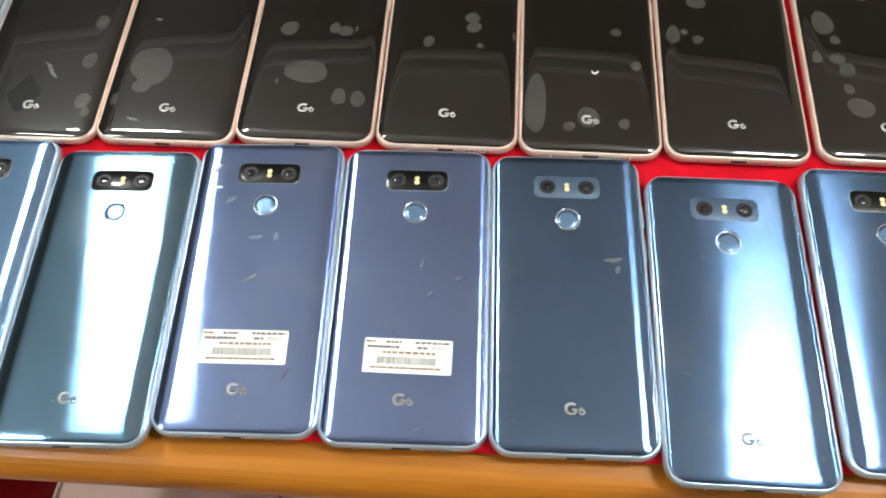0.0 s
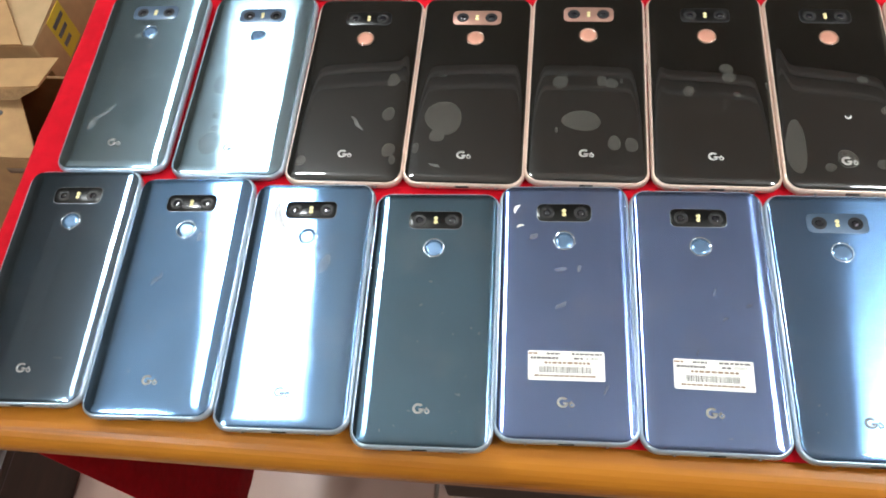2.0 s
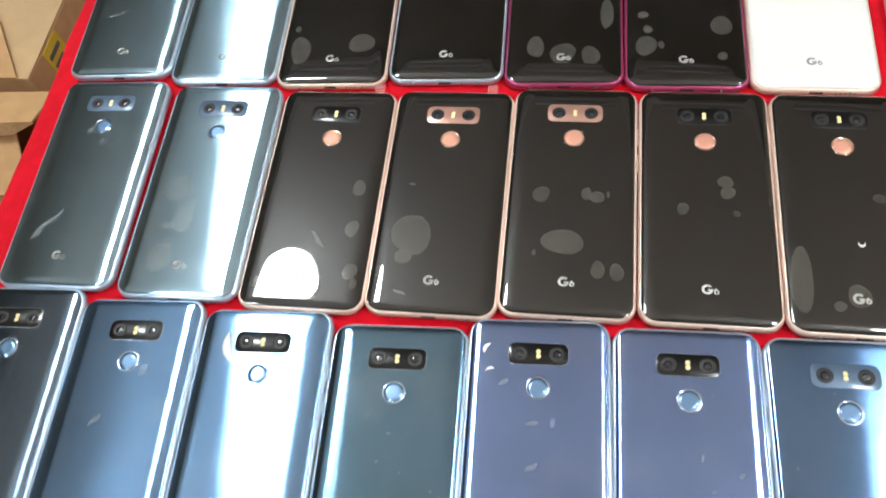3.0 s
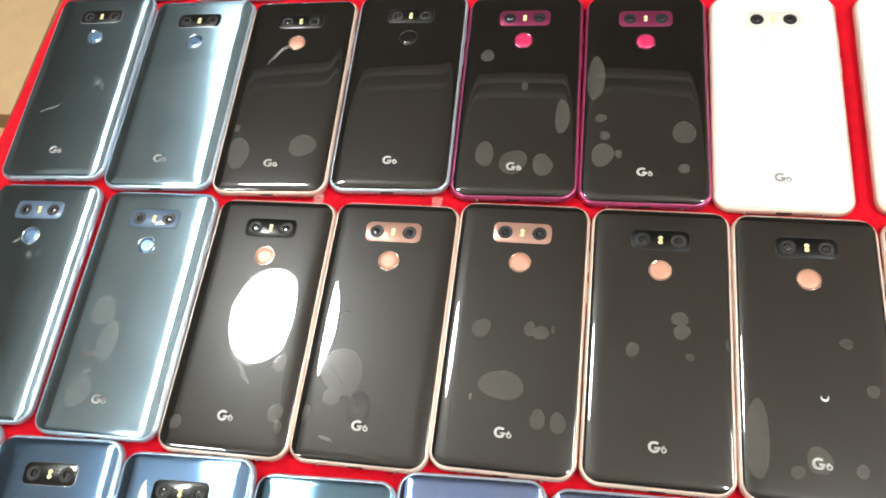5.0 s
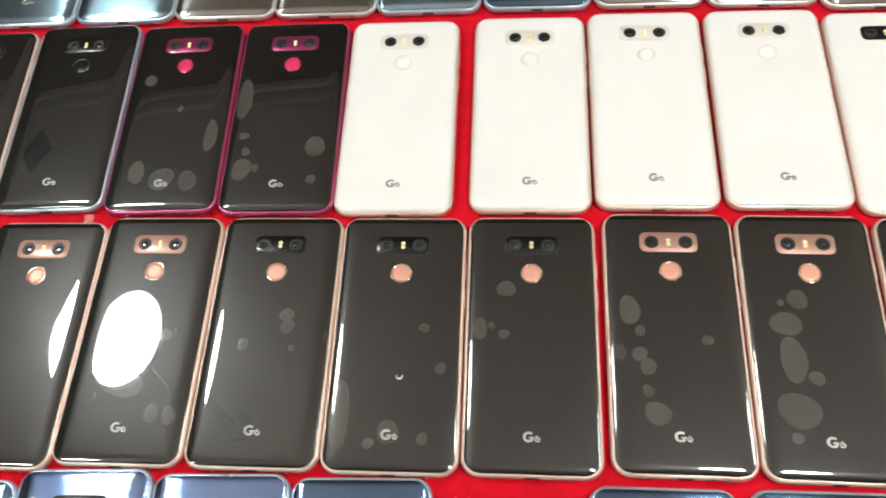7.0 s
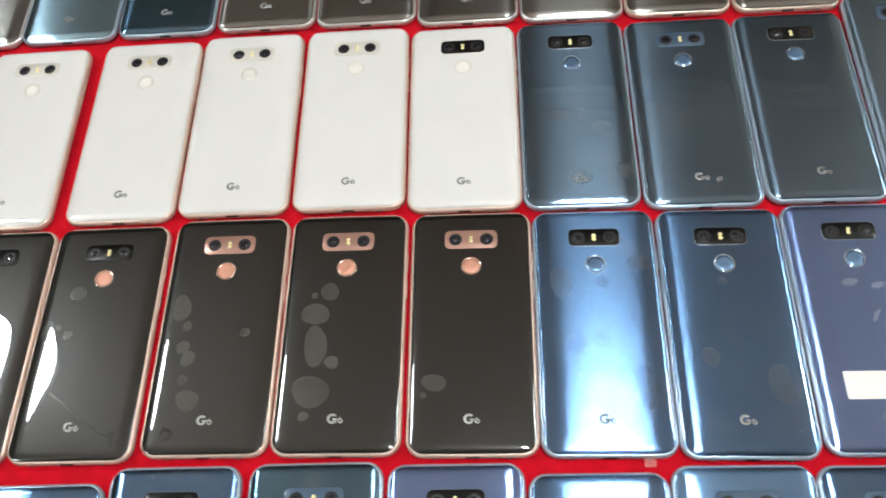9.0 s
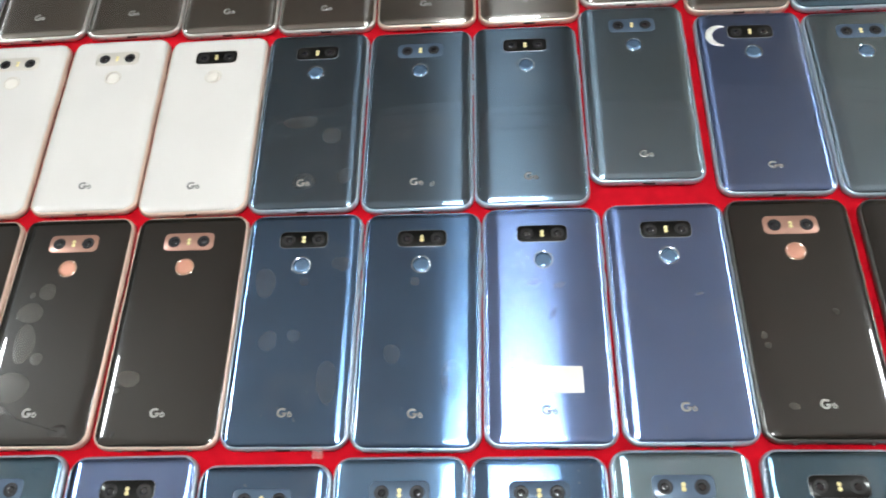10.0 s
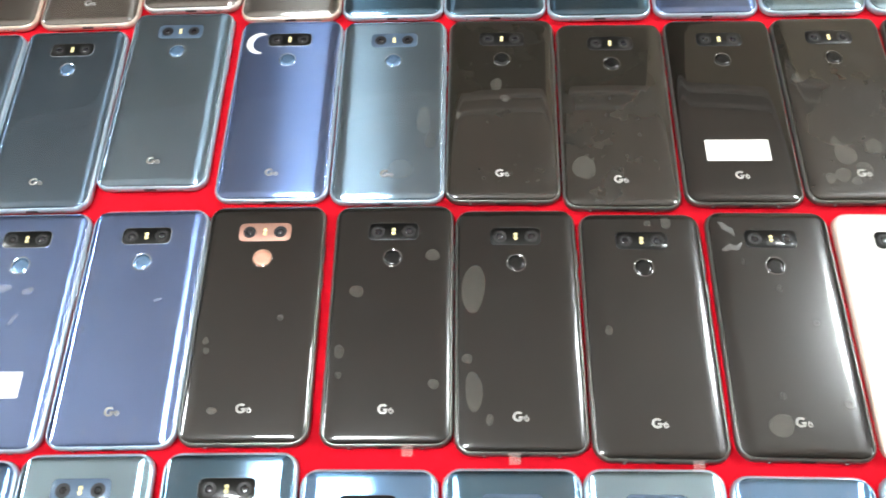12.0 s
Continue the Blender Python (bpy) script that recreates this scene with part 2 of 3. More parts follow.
        bmesh.ops.bevel(bm, geom=edges, offset=bevel, segments=seg, affect="EDGES", profile=0.5)
    return bm


def box(x0, x1, y0, y1, z0, z1, bevel=0.0, seg=2):
    return box_into(bmesh.new(), x0, x1, y0, y1, z0, z1, bevel, seg)


def round_rect(w, h, r, n=6, cx=0.0, cy=0.0):
    """The outline of a rounded rectangle, anticlockwise."""
    pts = []
    for qx, qy, a0 in ((1, 1, 0), (-1, 1, 90), (-1, -1, 180), (1, -1, 270)):
        for k in range(n + 1):
            a = radians(a0 + 90 * k / n)
            pts.append((cx + qx * (w / 2 - r) + r * math.cos(a), cy + qy * (h / 2 - r) + r * math.sin(a)))
    return pts


def loft(bm, loops, close_top=True, close_bottom=True):
    """Joins outlines [(points, z)] of equal count into a skin."""
    rings = [[bm.verts.new((x, y, z)) for x, y in pts] for pts, z in loops]
    for a, b in zip(rings, rings[1:]):
        for i in range(len(a)):
            j = (i + 1) % len(a)
            bm.faces.new((a[i], a[j], b[j], b[i]))
    if close_bottom:
        bm.faces.new(rings[0][::-1])
    if close_top:
        bm.faces.new(rings[-1])
    return bm


def circle(r, n=24, cx=0.0, cy=0.0):
    return [(cx + r * math.cos(2 * math.pi * k / n), cy + r * math.sin(2 * math.pi * k / n)) for k in range(n)]


def arc_bar(bm, cx, cy, r, stroke, a0, a1, z0, z1, n=22, squash=1.0):
    """A bent bar along an arc."""
    quads = []
    for k in range(n + 1):
        a = radians(a0 + (a1 - a0) * k / n)
        row = []
        for rr, z in ((r - stroke / 2, z0), (r + stroke / 2, z0), (r + stroke / 2, z1), (r - stroke / 2, z1)):
            row.append(bm.verts.new((cx + rr * math.cos(a), cy + squash * rr * math.sin(a), z)))
        quads.append(row)
    for p, q in zip(quads, quads[1:]):
        for i in range(4):
            j = (i + 1) % 4
            bm.faces.new((p[i], p[j], q[j], q[i]))
    bm.faces.new(quads[0])
    bm.faces.new(quads[-1][::-1])


# ---- the room ----
def structure(name, bm, mat, label, category):
    return tagged(part(name, bm, mat, smooth=False), label, category, kind="structure")


structure("floor", box(WEST, EAST, SOUTH, NORTH, FLOOR_Z - 0.1, FLOOR_Z - 0.004), GROUT, "grey-brown grout bed under the floor tiles", "floor")
structure("ceiling", box(WEST - 0.1, EAST + 0.1, SOUTH - 0.1, NORTH + 0.1, CEILING_Z, CEILING_Z + 0.1), CEILING_PAINT, "plain white painted ceiling", "ceiling")
structure("wall_north_east", box(1.72, EAST + 0.1, NORTH, NORTH + 0.1, FLOOR_Z - 0.1, CEILING_Z), WALL_BRIGHT, "cream painted wall beside the dark panelling", "wall")
structure("wall_north", box(WEST - 0.1, 1.72, NORTH, NORTH + 0.1, FLOOR_Z - 0.1, CEILING_Z), WALL_DARK, "dark brown panelled wall", "wall")
structure("wall_south", box(WEST - 0.1, EAST + 0.1, SOUTH - 0.1, SOUTH, FLOOR_Z - 0.1, CEILING_Z), WALL_PAINT, "plain beige painted wall", "wall")
for low, high, out in ((CEILING_Z - 0.095, CEILING_Z - 0.070, 0.030), (CEILING_Z - 0.040, CEILING_Z - 0.012, 0.050)):
    structure("cornice_trim", box(WEST, EAST, NORTH - out, NORTH, low, high, 0.006), WHITE_PLASTIC, "white cornice moulding along the top of the wall", "trim")
    structure("cornice_trim", box(WEST, WEST + out, SOUTH, NORTH - out, low, high, 0.006), WHITE_PLASTIC, "white cornice moulding along the top of the wall", "trim")
structure("wall_west", box(WEST - 0.1, WEST, SOUTH, NORTH, FLOOR_Z - 0.1, CEILING_Z), WALL_DARK, "dark brown panelled wall", "wall")
structure("wall_east", box(EAST, EAST + 0.1, SOUTH, NORTH, FLOOR_Z - 0.1, CEILING_Z), WALL_PAINT, "plain beige painted wall", "wall")


def pendant_lamp(x, y, z):
    """A round opal drum on a cord, glowing downwards and more weakly upwards."""
    thing = tagged(new("pendant_lamp"), "round white opal pendant lamp hanging on a cord, out of view, switched on", "lamp", "pendant lamps")
    thing.location = (x, y, CEILING_Z)
    drop = z - CEILING_Z
    part("canopy", loft(bmesh.new(), [(circle(0.05, 32), 0), (circle(0.05, 32), -0.02), (circle(0.02, 32), -0.03)]), WHITE_PLASTIC, thing)
    part("cord", loft(bmesh.new(), [(circle(0.003, 10), -0.02), (circle(0.003, 10), drop + 0.05)]), WHITE_PLASTIC, thing)
    part("rim", loft(bmesh.new(), [(circle(0.107, 48), drop + 0.006), (circle(0.112, 48), drop + 0.010), (circle(0.112, 48), drop + 0.022), (circle(0.107, 48), drop + 0.026)], False, False), WHITE_PLASTIC, thing)
    part("diffuser", loft(bmesh.new(), [(circle(0.107, 48), drop + 0.016), (circle(0.106, 48), drop + 0.004), (circle(0.098, 48), drop - 0.005), (circle(0.07, 48), drop - 0.010)]), LAMP, thing, "glowing opal diffuser")
    part("upper_shade", loft(bmesh.new(), [(circle(0.107, 48), drop + 0.017), (circle(0.104, 48), drop + 0.030), (circle(0.08, 48), drop + 0.045), (circle(0.02, 48), drop + 0.052)]), LAMP_TOP, thing, "opal upper shade with a glow added to brighten the ceiling")
    return thing


# Last two lamps are unseen, added for edge streaks and to brighten the cartons.
for lx, ly, lz in ((-0.512, 0.860, 1.09), (0.74, 0.305, 1.08), (1.97, 0.85, 1.02), (2.80, 0.42, 1.02), (-0.75, -0.50, 1.05)):
    pendant_lamp(lx, ly, lz)


def ceiling_vent(x, y, half, turn):
    """A dark square ventilation grille set in the ceiling."""
    thing = tagged(new("ceiling_vent"), "dark square ventilation grille set in the white ceiling", "vent")
    thing.matrix_basis = pose(x, y, CEILING_Z, 0, 0, turn)
    part("backing", box(-half, half, -half, half, -0.006, 0.0), PORT, thing, smooth=False)
    for k in range(6):
        v = -half + (k + 0.5) * half / 3
        part("slat", box(-half, half, v - 0.008, v + 0.008, -0.010, -0.006), TRIM_DARK, thing, smooth=False)


ceiling_vent(-1.425, 1.815, 0.066, 45)


# ---- table ----
TABLE_FRONT, TABLE_BACK, TABLE_LEFT, TABLE_RIGHT = 0.2195, 1.02, -0.262, 1.56
table = tagged(new("table"), "orange-brown varnished wooden table with a rounded front edge", "table")


def tabletop_mesh():
    bm = bmesh.new()
    prof = [(TABLE_BACK, -0.004), (TABLE_FRONT + 0.016, -0.004)]
    for k in range(1, 9):
        a = radians(90 + 90 * k / 8)
        prof.append((TABLE_FRONT + 0.016 + 0.016 * math.cos(a), -0.017 + 0.013 * math.sin(a)))
    prof += [(TABLE_FRONT + 0.001, -0.026), (TABLE_FRONT + 0.005, -0.032), (TABLE_FRONT + 0.012, -0.034), (TABLE_BACK, -0.034)]
    ends = [[bm.verts.new((x, y, z)) for y, z in prof] for x in (TABLE_LEFT, TABLE_RIGHT)]
    n = len(prof)
    for i in range(n):
        bm.faces.new((ends[0][i], ends[0][(i + 1) % n], ends[1][(i + 1) % n], ends[1][i]))
    bm.faces.new(ends[0])
    bm.faces.new(ends[1][::-1])
    return bm


part("tabletop", tabletop_mesh(), WOOD, table, smooth=False)
# Added supports of assumed form, filling the dark space below the tabletop.
for lx in (-0.05, 0.95):
    part("pedestal", box(lx, lx + 0.54, 0.36, TABLE_BACK - 0.06, FLOOR_Z, -0.034, 0.004), DARK_WOOD, table, "dark brown support block added under the tabletop", smooth=False)


def cloth_mesh():
    """Felt laid on the table and hanging over its left end."""
    bm = bmesh.new()
    xs = [TABLE_RIGHT - 0.02 - k * 0.03 for k in range(61) if TABLE_RIGHT - 0.02 - k * 0.03 > TABLE_LEFT + 0.012]
    ys = [0.2385 + k * 0.026 for k in range(30)]
    cols = []
    for y in ys:
        row = []
        for x in xs:
            front = 0.002 * noise.noise((x * 6, 0.0, 3.0)) + 0.016 * max(0.0, min(1.0, (0.09 - x) / 0.07)) if y == ys[0] else 0.0
            row.append(Vector((x, y + front, 0.0)))
        wave = 0.003 * noise.noise((y * 9, 2.0, 0.0)) + 0.002 * noise.noise((y * 30, 5.0, 0.0))
        edge = TABLE_LEFT - 0.001 + wave
        for k in range(1, 7):
            a = radians(15 * k)
            row.append(Vector((edge + 0.006 - 0.006 * math.sin(a), y, -0.006 + 0.006 * math.cos(a))))
        for k in range(1, 13):
            z = -0.006 - 0.045 * k
            fold = 0.012 * k / 12 * noise.noise((y * 7, z * 2.0, 7.0))
            row.append(Vector((edge - 0.002 * k / 12 + fold, y + 0.006 * k / 12, z - 0.02 * noise.noise((y * 5, 1.0, 1.0)) * k / 12)))
        cols.append([bm.verts.new(v) for v in row])
    for a, b in zip(cols, cols[1:]):
        for i in range(len(a) - 1):
            bm.faces.new((a[i], a[i + 1], b[i + 1], b[i]))
    return bm


cloth = tagged(part("tablecloth", cloth_mesh(), RED_CLOTH), "bright red felt cloth spread over the wooden table", "cloth")
thick = cloth.modifiers.new("thickness", "SOLIDIFY")
thick.thickness, thick.offset = 0.0012, 0.0


# ---- phones ----
W, L, H = 0.0727, 0.1502, 0.0079
RIM_Z = 0.0054


RIM, CURVE_X, CURVE_Y, DROP, CROWN = 0.0015, 0.0090, 0.0048, 0.0020, 0.00042


def back_height(x, y):
    """Height of the glass back above the table at a place on it."""
    def fall(d, a):
        return 0.0 if d >= a else DROP * (1 - math.sqrt(max(0.0, 1 - (1 - d / a) ** 2)))
    dx, dy = W / 2 - RIM - abs(x), L / 2 - RIM - abs(y)
    crown = CROWN * (1 - (x / (W / 2)) ** 2) + 0.00012 * (1 - (y / (L / 2)) ** 2)
    return RIM_Z + DROP - min(DROP, math.hypot(fall(dx, CURVE_X), fall(dy, CURVE_Y))) + crown


def side_split(pts, n, long_cuts, short_cuts):
    """Adds points along the four straight sides of a rounded rectangle."""
    out = []
    for q in range(4):
        arc = pts[q * (n + 1):(q + 1) * (n + 1)]
        nxt = pts[((q + 1) * (n + 1)) % len(pts)]
        cuts = short_cuts if q % 2 == 0 else long_cuts
        out += arc
        for k in range(1, cuts):
            f = k / cuts
            out.append((arc[-1][0] + (nxt[0] - arc[-1][0]) * f, arc[-1][1] + (nxt[1] - arc[-1][1]) * f))
    return out


def glass_back_mesh():
    bm = bmesh.new()
    steps = [(0, 0)]
    for k in range(1, 10):
        a = radians(90 * k / 9)
        steps.append((CURVE_X * (1 - math.cos(a)), CURVE_Y * (1 - math.cos(a))))
    steps += [(CURVE_X + 0.0215 * k / 6, CURVE_Y + 0.060 * k / 6) for k in range(1, 7)]
    rings = []
    for ix, iy in steps:
        w, h = W - 2 * RIM - 2 * ix, L - 2 * RIM - 2 * iy
        r = max(0.0006, 0.0086 - 0.5 * (ix + iy))
        pts = side_split(round_rect(w, h, r, 5), 5, 12, 6)
        rings.append([bm.verts.new((x, y, back_height(x, y))) for x, y in pts])
    skirt = [bm.verts.new((v.co.x, v.co.y, RIM_Z - 0.0010)) for v in rings[0]]
    rings.insert(0, skirt)
    for a, b in zip(rings, rings[1:]):
        for i in range(len(a)):
            j = (i + 1) % len(a)
            bm.faces.new((a[i], a[j], b[j], b[i]))
    bm.faces.new(rings[-1])
    uv = bm.loops.layers.uv.new("UVMap")
    for f in bm.faces:
        for lp in f.loops:
            lp[uv].uv = (lp.vert.co.y * 10, lp.vert.co.x * 10)
    return bm


def frame_mesh():
    bm = bmesh.new()
    prof = [(0.0012, 0.0006), (0.0004, 0.0012), (0.0, 0.0022), (0.0, 0.0036), (0.0002, 0.0046), (0.0007, 0.0053), (0.0012, 0.0057), (0.00155, 0.0057)]
    loft(bm, [(round_rect(W - 2 * i, L - 2 * i, 0.0096 - i, 6), z) for i, z in prof])
    return bm


def emblem_mesh(y, z):
    """A broken ring with a short bar, and a smaller ring with a rising stroke beside it."""
    bm = bmesh.new()
    z0, z1 = z - 0.0002, z + 0.00006
    arc_bar(bm, -0.0017, y, 0.0023, 0.0014, 42, 330, z0, z1, 24, 0.95)
    box_into(bm, -0.0016, 0.0012, y - 0.0010, y + 0.0002, z0, z1)
    arc_bar(bm, 0.0028, y - 0.0013, 0.0010, 0.0008, 0, 360, z0, z1, 16, 1.0)
    arc_bar(bm, 0.0034, y - 0.0010, 0.0016, 0.0008, 105, 185, z0, z1, 8, 1.0)
    return bm


CAM_Y, BUTTON_Y, EMBLEM_Y = 0.0552, 0.0375, -0.0550
masters = {}


def phone_master(style):
    """One phone of a style (back, frame, module, button), lying on its screen."""
    back, rim, module, button = style
    thing = new("phone")
    shell = part("frame", frame_mesh(), FRAME[rim], thing)
    part("display", loft(bmesh.new(), [(round_rect(W - 0.003, L - 0.003, 0.008), 0.0), (round_rect(W - 0.003, L - 0.003, 0.008), 0.0007)]), SCREEN_BLACK, thing)
    part("back_glass", glass_back_mesh(), BACK[back], thing)
    z = back_height(0, CAM_Y)
    lift = 0.00025
    w, h = (0.0302, 0.0114) if module == "black" else (0.0316, 0.0120)
    loops = [(round_rect(w, h, 0.0034, 5, 0, CAM_Y), z - 0.0004), (round_rect(w, h, 0.0034, 5, 0, CAM_Y), z + lift - 0.0001),
             (round_rect(w - 0.0004, h - 0.0004, 0.0032, 5, 0, CAM_Y), z + lift)]
    plate = part("camera_module", loft(bmesh.new(), loops), MODULE[module], thing)
    trim = bmesh.new()
    outer, inner = round_rect(w + 0.0004, h + 0.0004, 0.0036, 5, 0, CAM_Y), round_rect(w, h, 0.0034, 5, 0, CAM_Y)
    loft(trim, [(outer, z - 0.0003), (outer, z + 0.00012), (inner, z + 0.0002)], False, False)
    part("module_trim", trim, MODULE["white"] if back == "white" else MODULE[module] if module != "black" else TRIM_DARK if back in ("black", "satin", "film") else TRIM_LIGHT, plate)
    for sx in (-1, 1):
        cx = sx * 0.0094
        ring = bmesh.new()
        loft(ring, [(circle(0.0040, 24, cx, CAM_Y), z + lift - 0.0001), (circle(0.0040, 24, cx, CAM_Y), z + lift + 0.00012), (circle(0.0033, 24, cx, CAM_Y), z + lift + 0.00016),
                    (circle(0.0023, 24, cx, CAM_Y), z + lift + 0.00005)], True, True)
        lens = part("lens", ring, LENS_RING if module != "black" else LENS_GREY, plate)
        part("lens_glass", loft(bmesh.new(), [(circle(0.0021, 20, cx, CAM_Y), z + lift), (circle(0.0021, 20, cx, CAM_Y), z + lift + 0.00012), (circle(0.0012, 20, cx, CAM_Y), z + lift + 0.0003)]), LENS_GLASS, plate)
    for sy in (-1, 1):
        part("flash", loft(bmesh.new(), [(circle(0.00125, 14, 0, CAM_Y + sy * 0.0012), z + lift - 0.0001), (circle(0.00125, 14, 0, CAM_Y + sy * 0.0012), z + lift + 0.0001),
                                         (circle(0.0007, 14, 0, CAM_Y + sy * 0.0012), z + lift + 0.0002)]), FLASH, plate)
    z = back_height(0, BUTTON_Y)
    rim_bm = loft(bmesh.new(), [(circle(0.0061, 36, 0, BUTTON_Y), z - 0.0004), (circle(0.0060, 36, 0, BUTTON_Y), z + 0.00012), (circle(0.0054, 36, 0, BUTTON_Y), z + 0.00012), (circle(0.0052, 36, 0, BUTTON_Y), z - 0.0001)])
    knob = part("fingerprint_button", rim_bm, RING[button], thing)
    part("button_face", loft(bmesh.new(), [(circle(0.0052, 32, 0, BUTTON_Y), z - 0.0002), (circle(0.0051, 32, 0, BUTTON_Y), z + 0.00005), (circle(0.003, 32, 0, BUTTON_Y), z + 0.00002)]), BUTTON[button], knob)
    part("emblem", emblem_mesh(EMBLEM_Y, back_height(0, EMBLEM_Y)), EMBLEM_DARK if back == "white" else EMBLEM if back in ("black", "satin", "film") else EMBLEM_DIM, thing)
    part("charging_port", box(-0.0045, 0.0045, -L / 2 - 0.00015, -L / 2 + 0.001, 0.0022, 0.0046, 0.0009), PORT, thing)
    for k in range(5):
        x = 0.010 + 0.0026 * k
        part("speaker_hole", box(x, x + 0.0017, -L / 2 - 0.0001, -L / 2 + 0.001, 0.0026, 0.0041, 0.0005, 1), PORT, thing)
    for y in (0.024, 0.042):
        part("volume_button", box(W / 2 - 0.0005, W / 2 + 0.0005, y - 0.006, y + 0.006, 0.0024, 0.0040, 0.0004), FRAME[rim], thing)
    for x in (-0.020, 0.020):
        for sy in (-1, 1):
            edge = sy * (L / 2)
            part("antenna_band", box(x - 0.0005, x + 0.0005, edge - 0.0006, edge + 0.00003, 0.0021, 0.0038), ANTENNA, shell)
    return thing


WORDS = {"ice": "pale ice-blue", "blue": "blue", "violet": "violet-blue", "teal": "dark teal-blue", "steel": "dark steel-blue", "mist": "pale grey-blue", "navy": "navy blue", "silver": "silver-grey", "black": "glossy black", "satin": "satin black", "film": "film-covered black", "white": "white"}
MODULE_WORDS = {"black": "black", "blue": "blue", "rose": "rose-gold", "berry": "raspberry", "white": "white"}
phones = {}


def phone(key, x, y, turn, style, note=""):
    if style not in masters:
        master = masters[style] = phone_master(style)
        thing = master
    else:
        thing = copy_thing(masters[style], Matrix.Identity(4))
    lean_x, lean_y = random.uniform(-0.25, 0.25), random.uniform(-0.3, 0.3)
    if key in LEANS:
        lean_x, lean_y = LEANS[key]
    thing.matrix_basis = pose(x, y, 0.0011, lean_x, lean_y, turn)
    label = f"{WORDS[style[0]]} smartphone face down on red cloth, {MODULE_WORDS[style[2]]} camera module"
    if note:
        label = f"{WORDS[style[0]]} smartphone face down, {note}"
    tagged(thing, label, "smartphone", "smartphones laid out on the table")
    phones[key] = thing
    return thing


# how a few phones rock on the cloth, in degrees
LEANS = {"B2": (0.0, 0.0), "B3": (0.0, 0.0), "B4": (0.0, 0.0), "A7": (0.0, 0.45)}

STYLES = {
    "i": ("ice", "blue", "blue", "blue"), "I": ("ice", "blue", "black", "blue"),
    "b": ("blue", "blue", "blue", "blue"), "B": ("blue", "blue", "black", "blue"),
    "v": ("violet", "blue", "blue", "blue"), "V": ("violet", "blue", "black", "blue"),
    "t": ("teal", "blue", "blue", "blue"), "T": ("teal", "blue", "black", "blue"),
    "g": ("mist", "blue", "blue", "blue"), "e": ("steel", "blue", "blue", "blue"), "E": ("steel", "blue", "black", "blue"),
    "n": ("navy", "blue", "blue", "blue"), "N": ("navy", "blue", "black", "blue"),
    "k": ("black", "rose", "rose", "rose"), "K": ("black", "rose", "black", "rose"),
    "x": ("black", "black", "rose", "rose"), "X": ("black", "black", "black", "black"), "F": ("film", "black", "black", "black"), "Z": ("satin", "black", "black", "black"),
    "Y": ("black", "blue", "black", "black"), "m": ("black", "berry", "berry", "berry"),
    "w": ("white", "rose", "white", "white"), "W": ("white", "rose", "black", "white"),
    "s": ("silver", "silver", "black", "black"), "S": ("silver", "gold", "black", "black"),
}

ROW_A = [
    ("E", -0.2094, 0.3127, 2.5), ("B", -0.1364, 0.3102, 2.5), ("B", -0.0632, 0.3085, 2.2), ("T", 0.0102, 0.3047, 1.9), ("V", 0.0822, 0.3127, 1.9),
    ("V", 0.1548, 0.3122, 1.3), ("n", 0.2278, 0.3122, 1.3), ("n", 0.3015, 0.3035, 0.3), ("N", 0.3765, 0.3115, 0.0), ("t", 0.4535, 0.312, 0.0),
    ("V", 0.528, 0.310, -0.3), ("n", 0.602, 0.3035, -0.5), ("b", 0.675, 0.306, -0.8), ("n", 0.748, 0.3045, -0.8), ("i", 0.8215, 0.306, -1.0),
    ("T", 0.8985, 0.3045, -1.4), ("B", 0.972, 0.2935, -1.8), ("t", 1.0465, 0.2915, -2.0), ("i", 1.1195, 0.289, -2.2), ("B", 1.194, 0.283, -2.5), ("i", 1.269, 0.281, -2.8),
]
ROW_B = [
    ("i", -0.2025, 0.4635, 1.6), ("i", -0.1258, 0.4615, 1.0), ("K", -0.052, 0.4593, 0.4), ("k", 0.0204, 0.4607, 0.2), ("k", 0.0926, 0.4642, 0.0),
    ("K", 0.166, 0.4642, 0.0), ("K", 0.239, 0.4638, 0.0), ("K", 0.3128, 0.4642, -0.2), ("k", 0.3894, 0.4662, -0.5), ("k", 0.4634, 0.4652, -0.9),
    ("k", 0.5386, 0.4632, -0.9), ("N", 0.6118, 0.4612, -1.1), ("N", 0.6852, 0.4587, -1.5), ("V", 0.7588, 0.4587, -1.3), ("V", 0.8332, 0.4582, -1.2),
    ("x", 0.9062, 0.4577, -1.4), ("Z", 0.9846, 0.4547, -1.8), ("Z", 1.0578, 0.4482, -2.0), ("Z", 1.1318, 0.4422, -2.4), ("Z", 1.2075, 0.4402, -2.8), ("W", 1.2825, 0.4360, -3.0),
]
ROW_C = [
    ("I", -0.2122, 0.6177, 2.6), ("I", -0.1380, 0.6142, 2.1), ("K", -0.0650, 0.6137, 2.1), ("Y", 0.0088, 0.6187, 1.8), ("m", 0.0826, 0.6172, 1.5),
    ("m", 0.1563, 0.6167, 0.9), ("w", 0.230, 0.6163, 0.1), ("w", 0.3126, 0.6177, -0.2), ("w", 0.3870, 0.6197, -0.1), ("w", 0.4622, 0.6197, -0.2),
    ("W", 0.5364, 0.6157, -0.4), ("E", 0.6099, 0.6142, -0.8), ("e", 0.6838, 0.6112, -0.8), ("E", 0.7571, 0.6112, -0.9), ("g", 0.8318, 0.6242, -1.7),
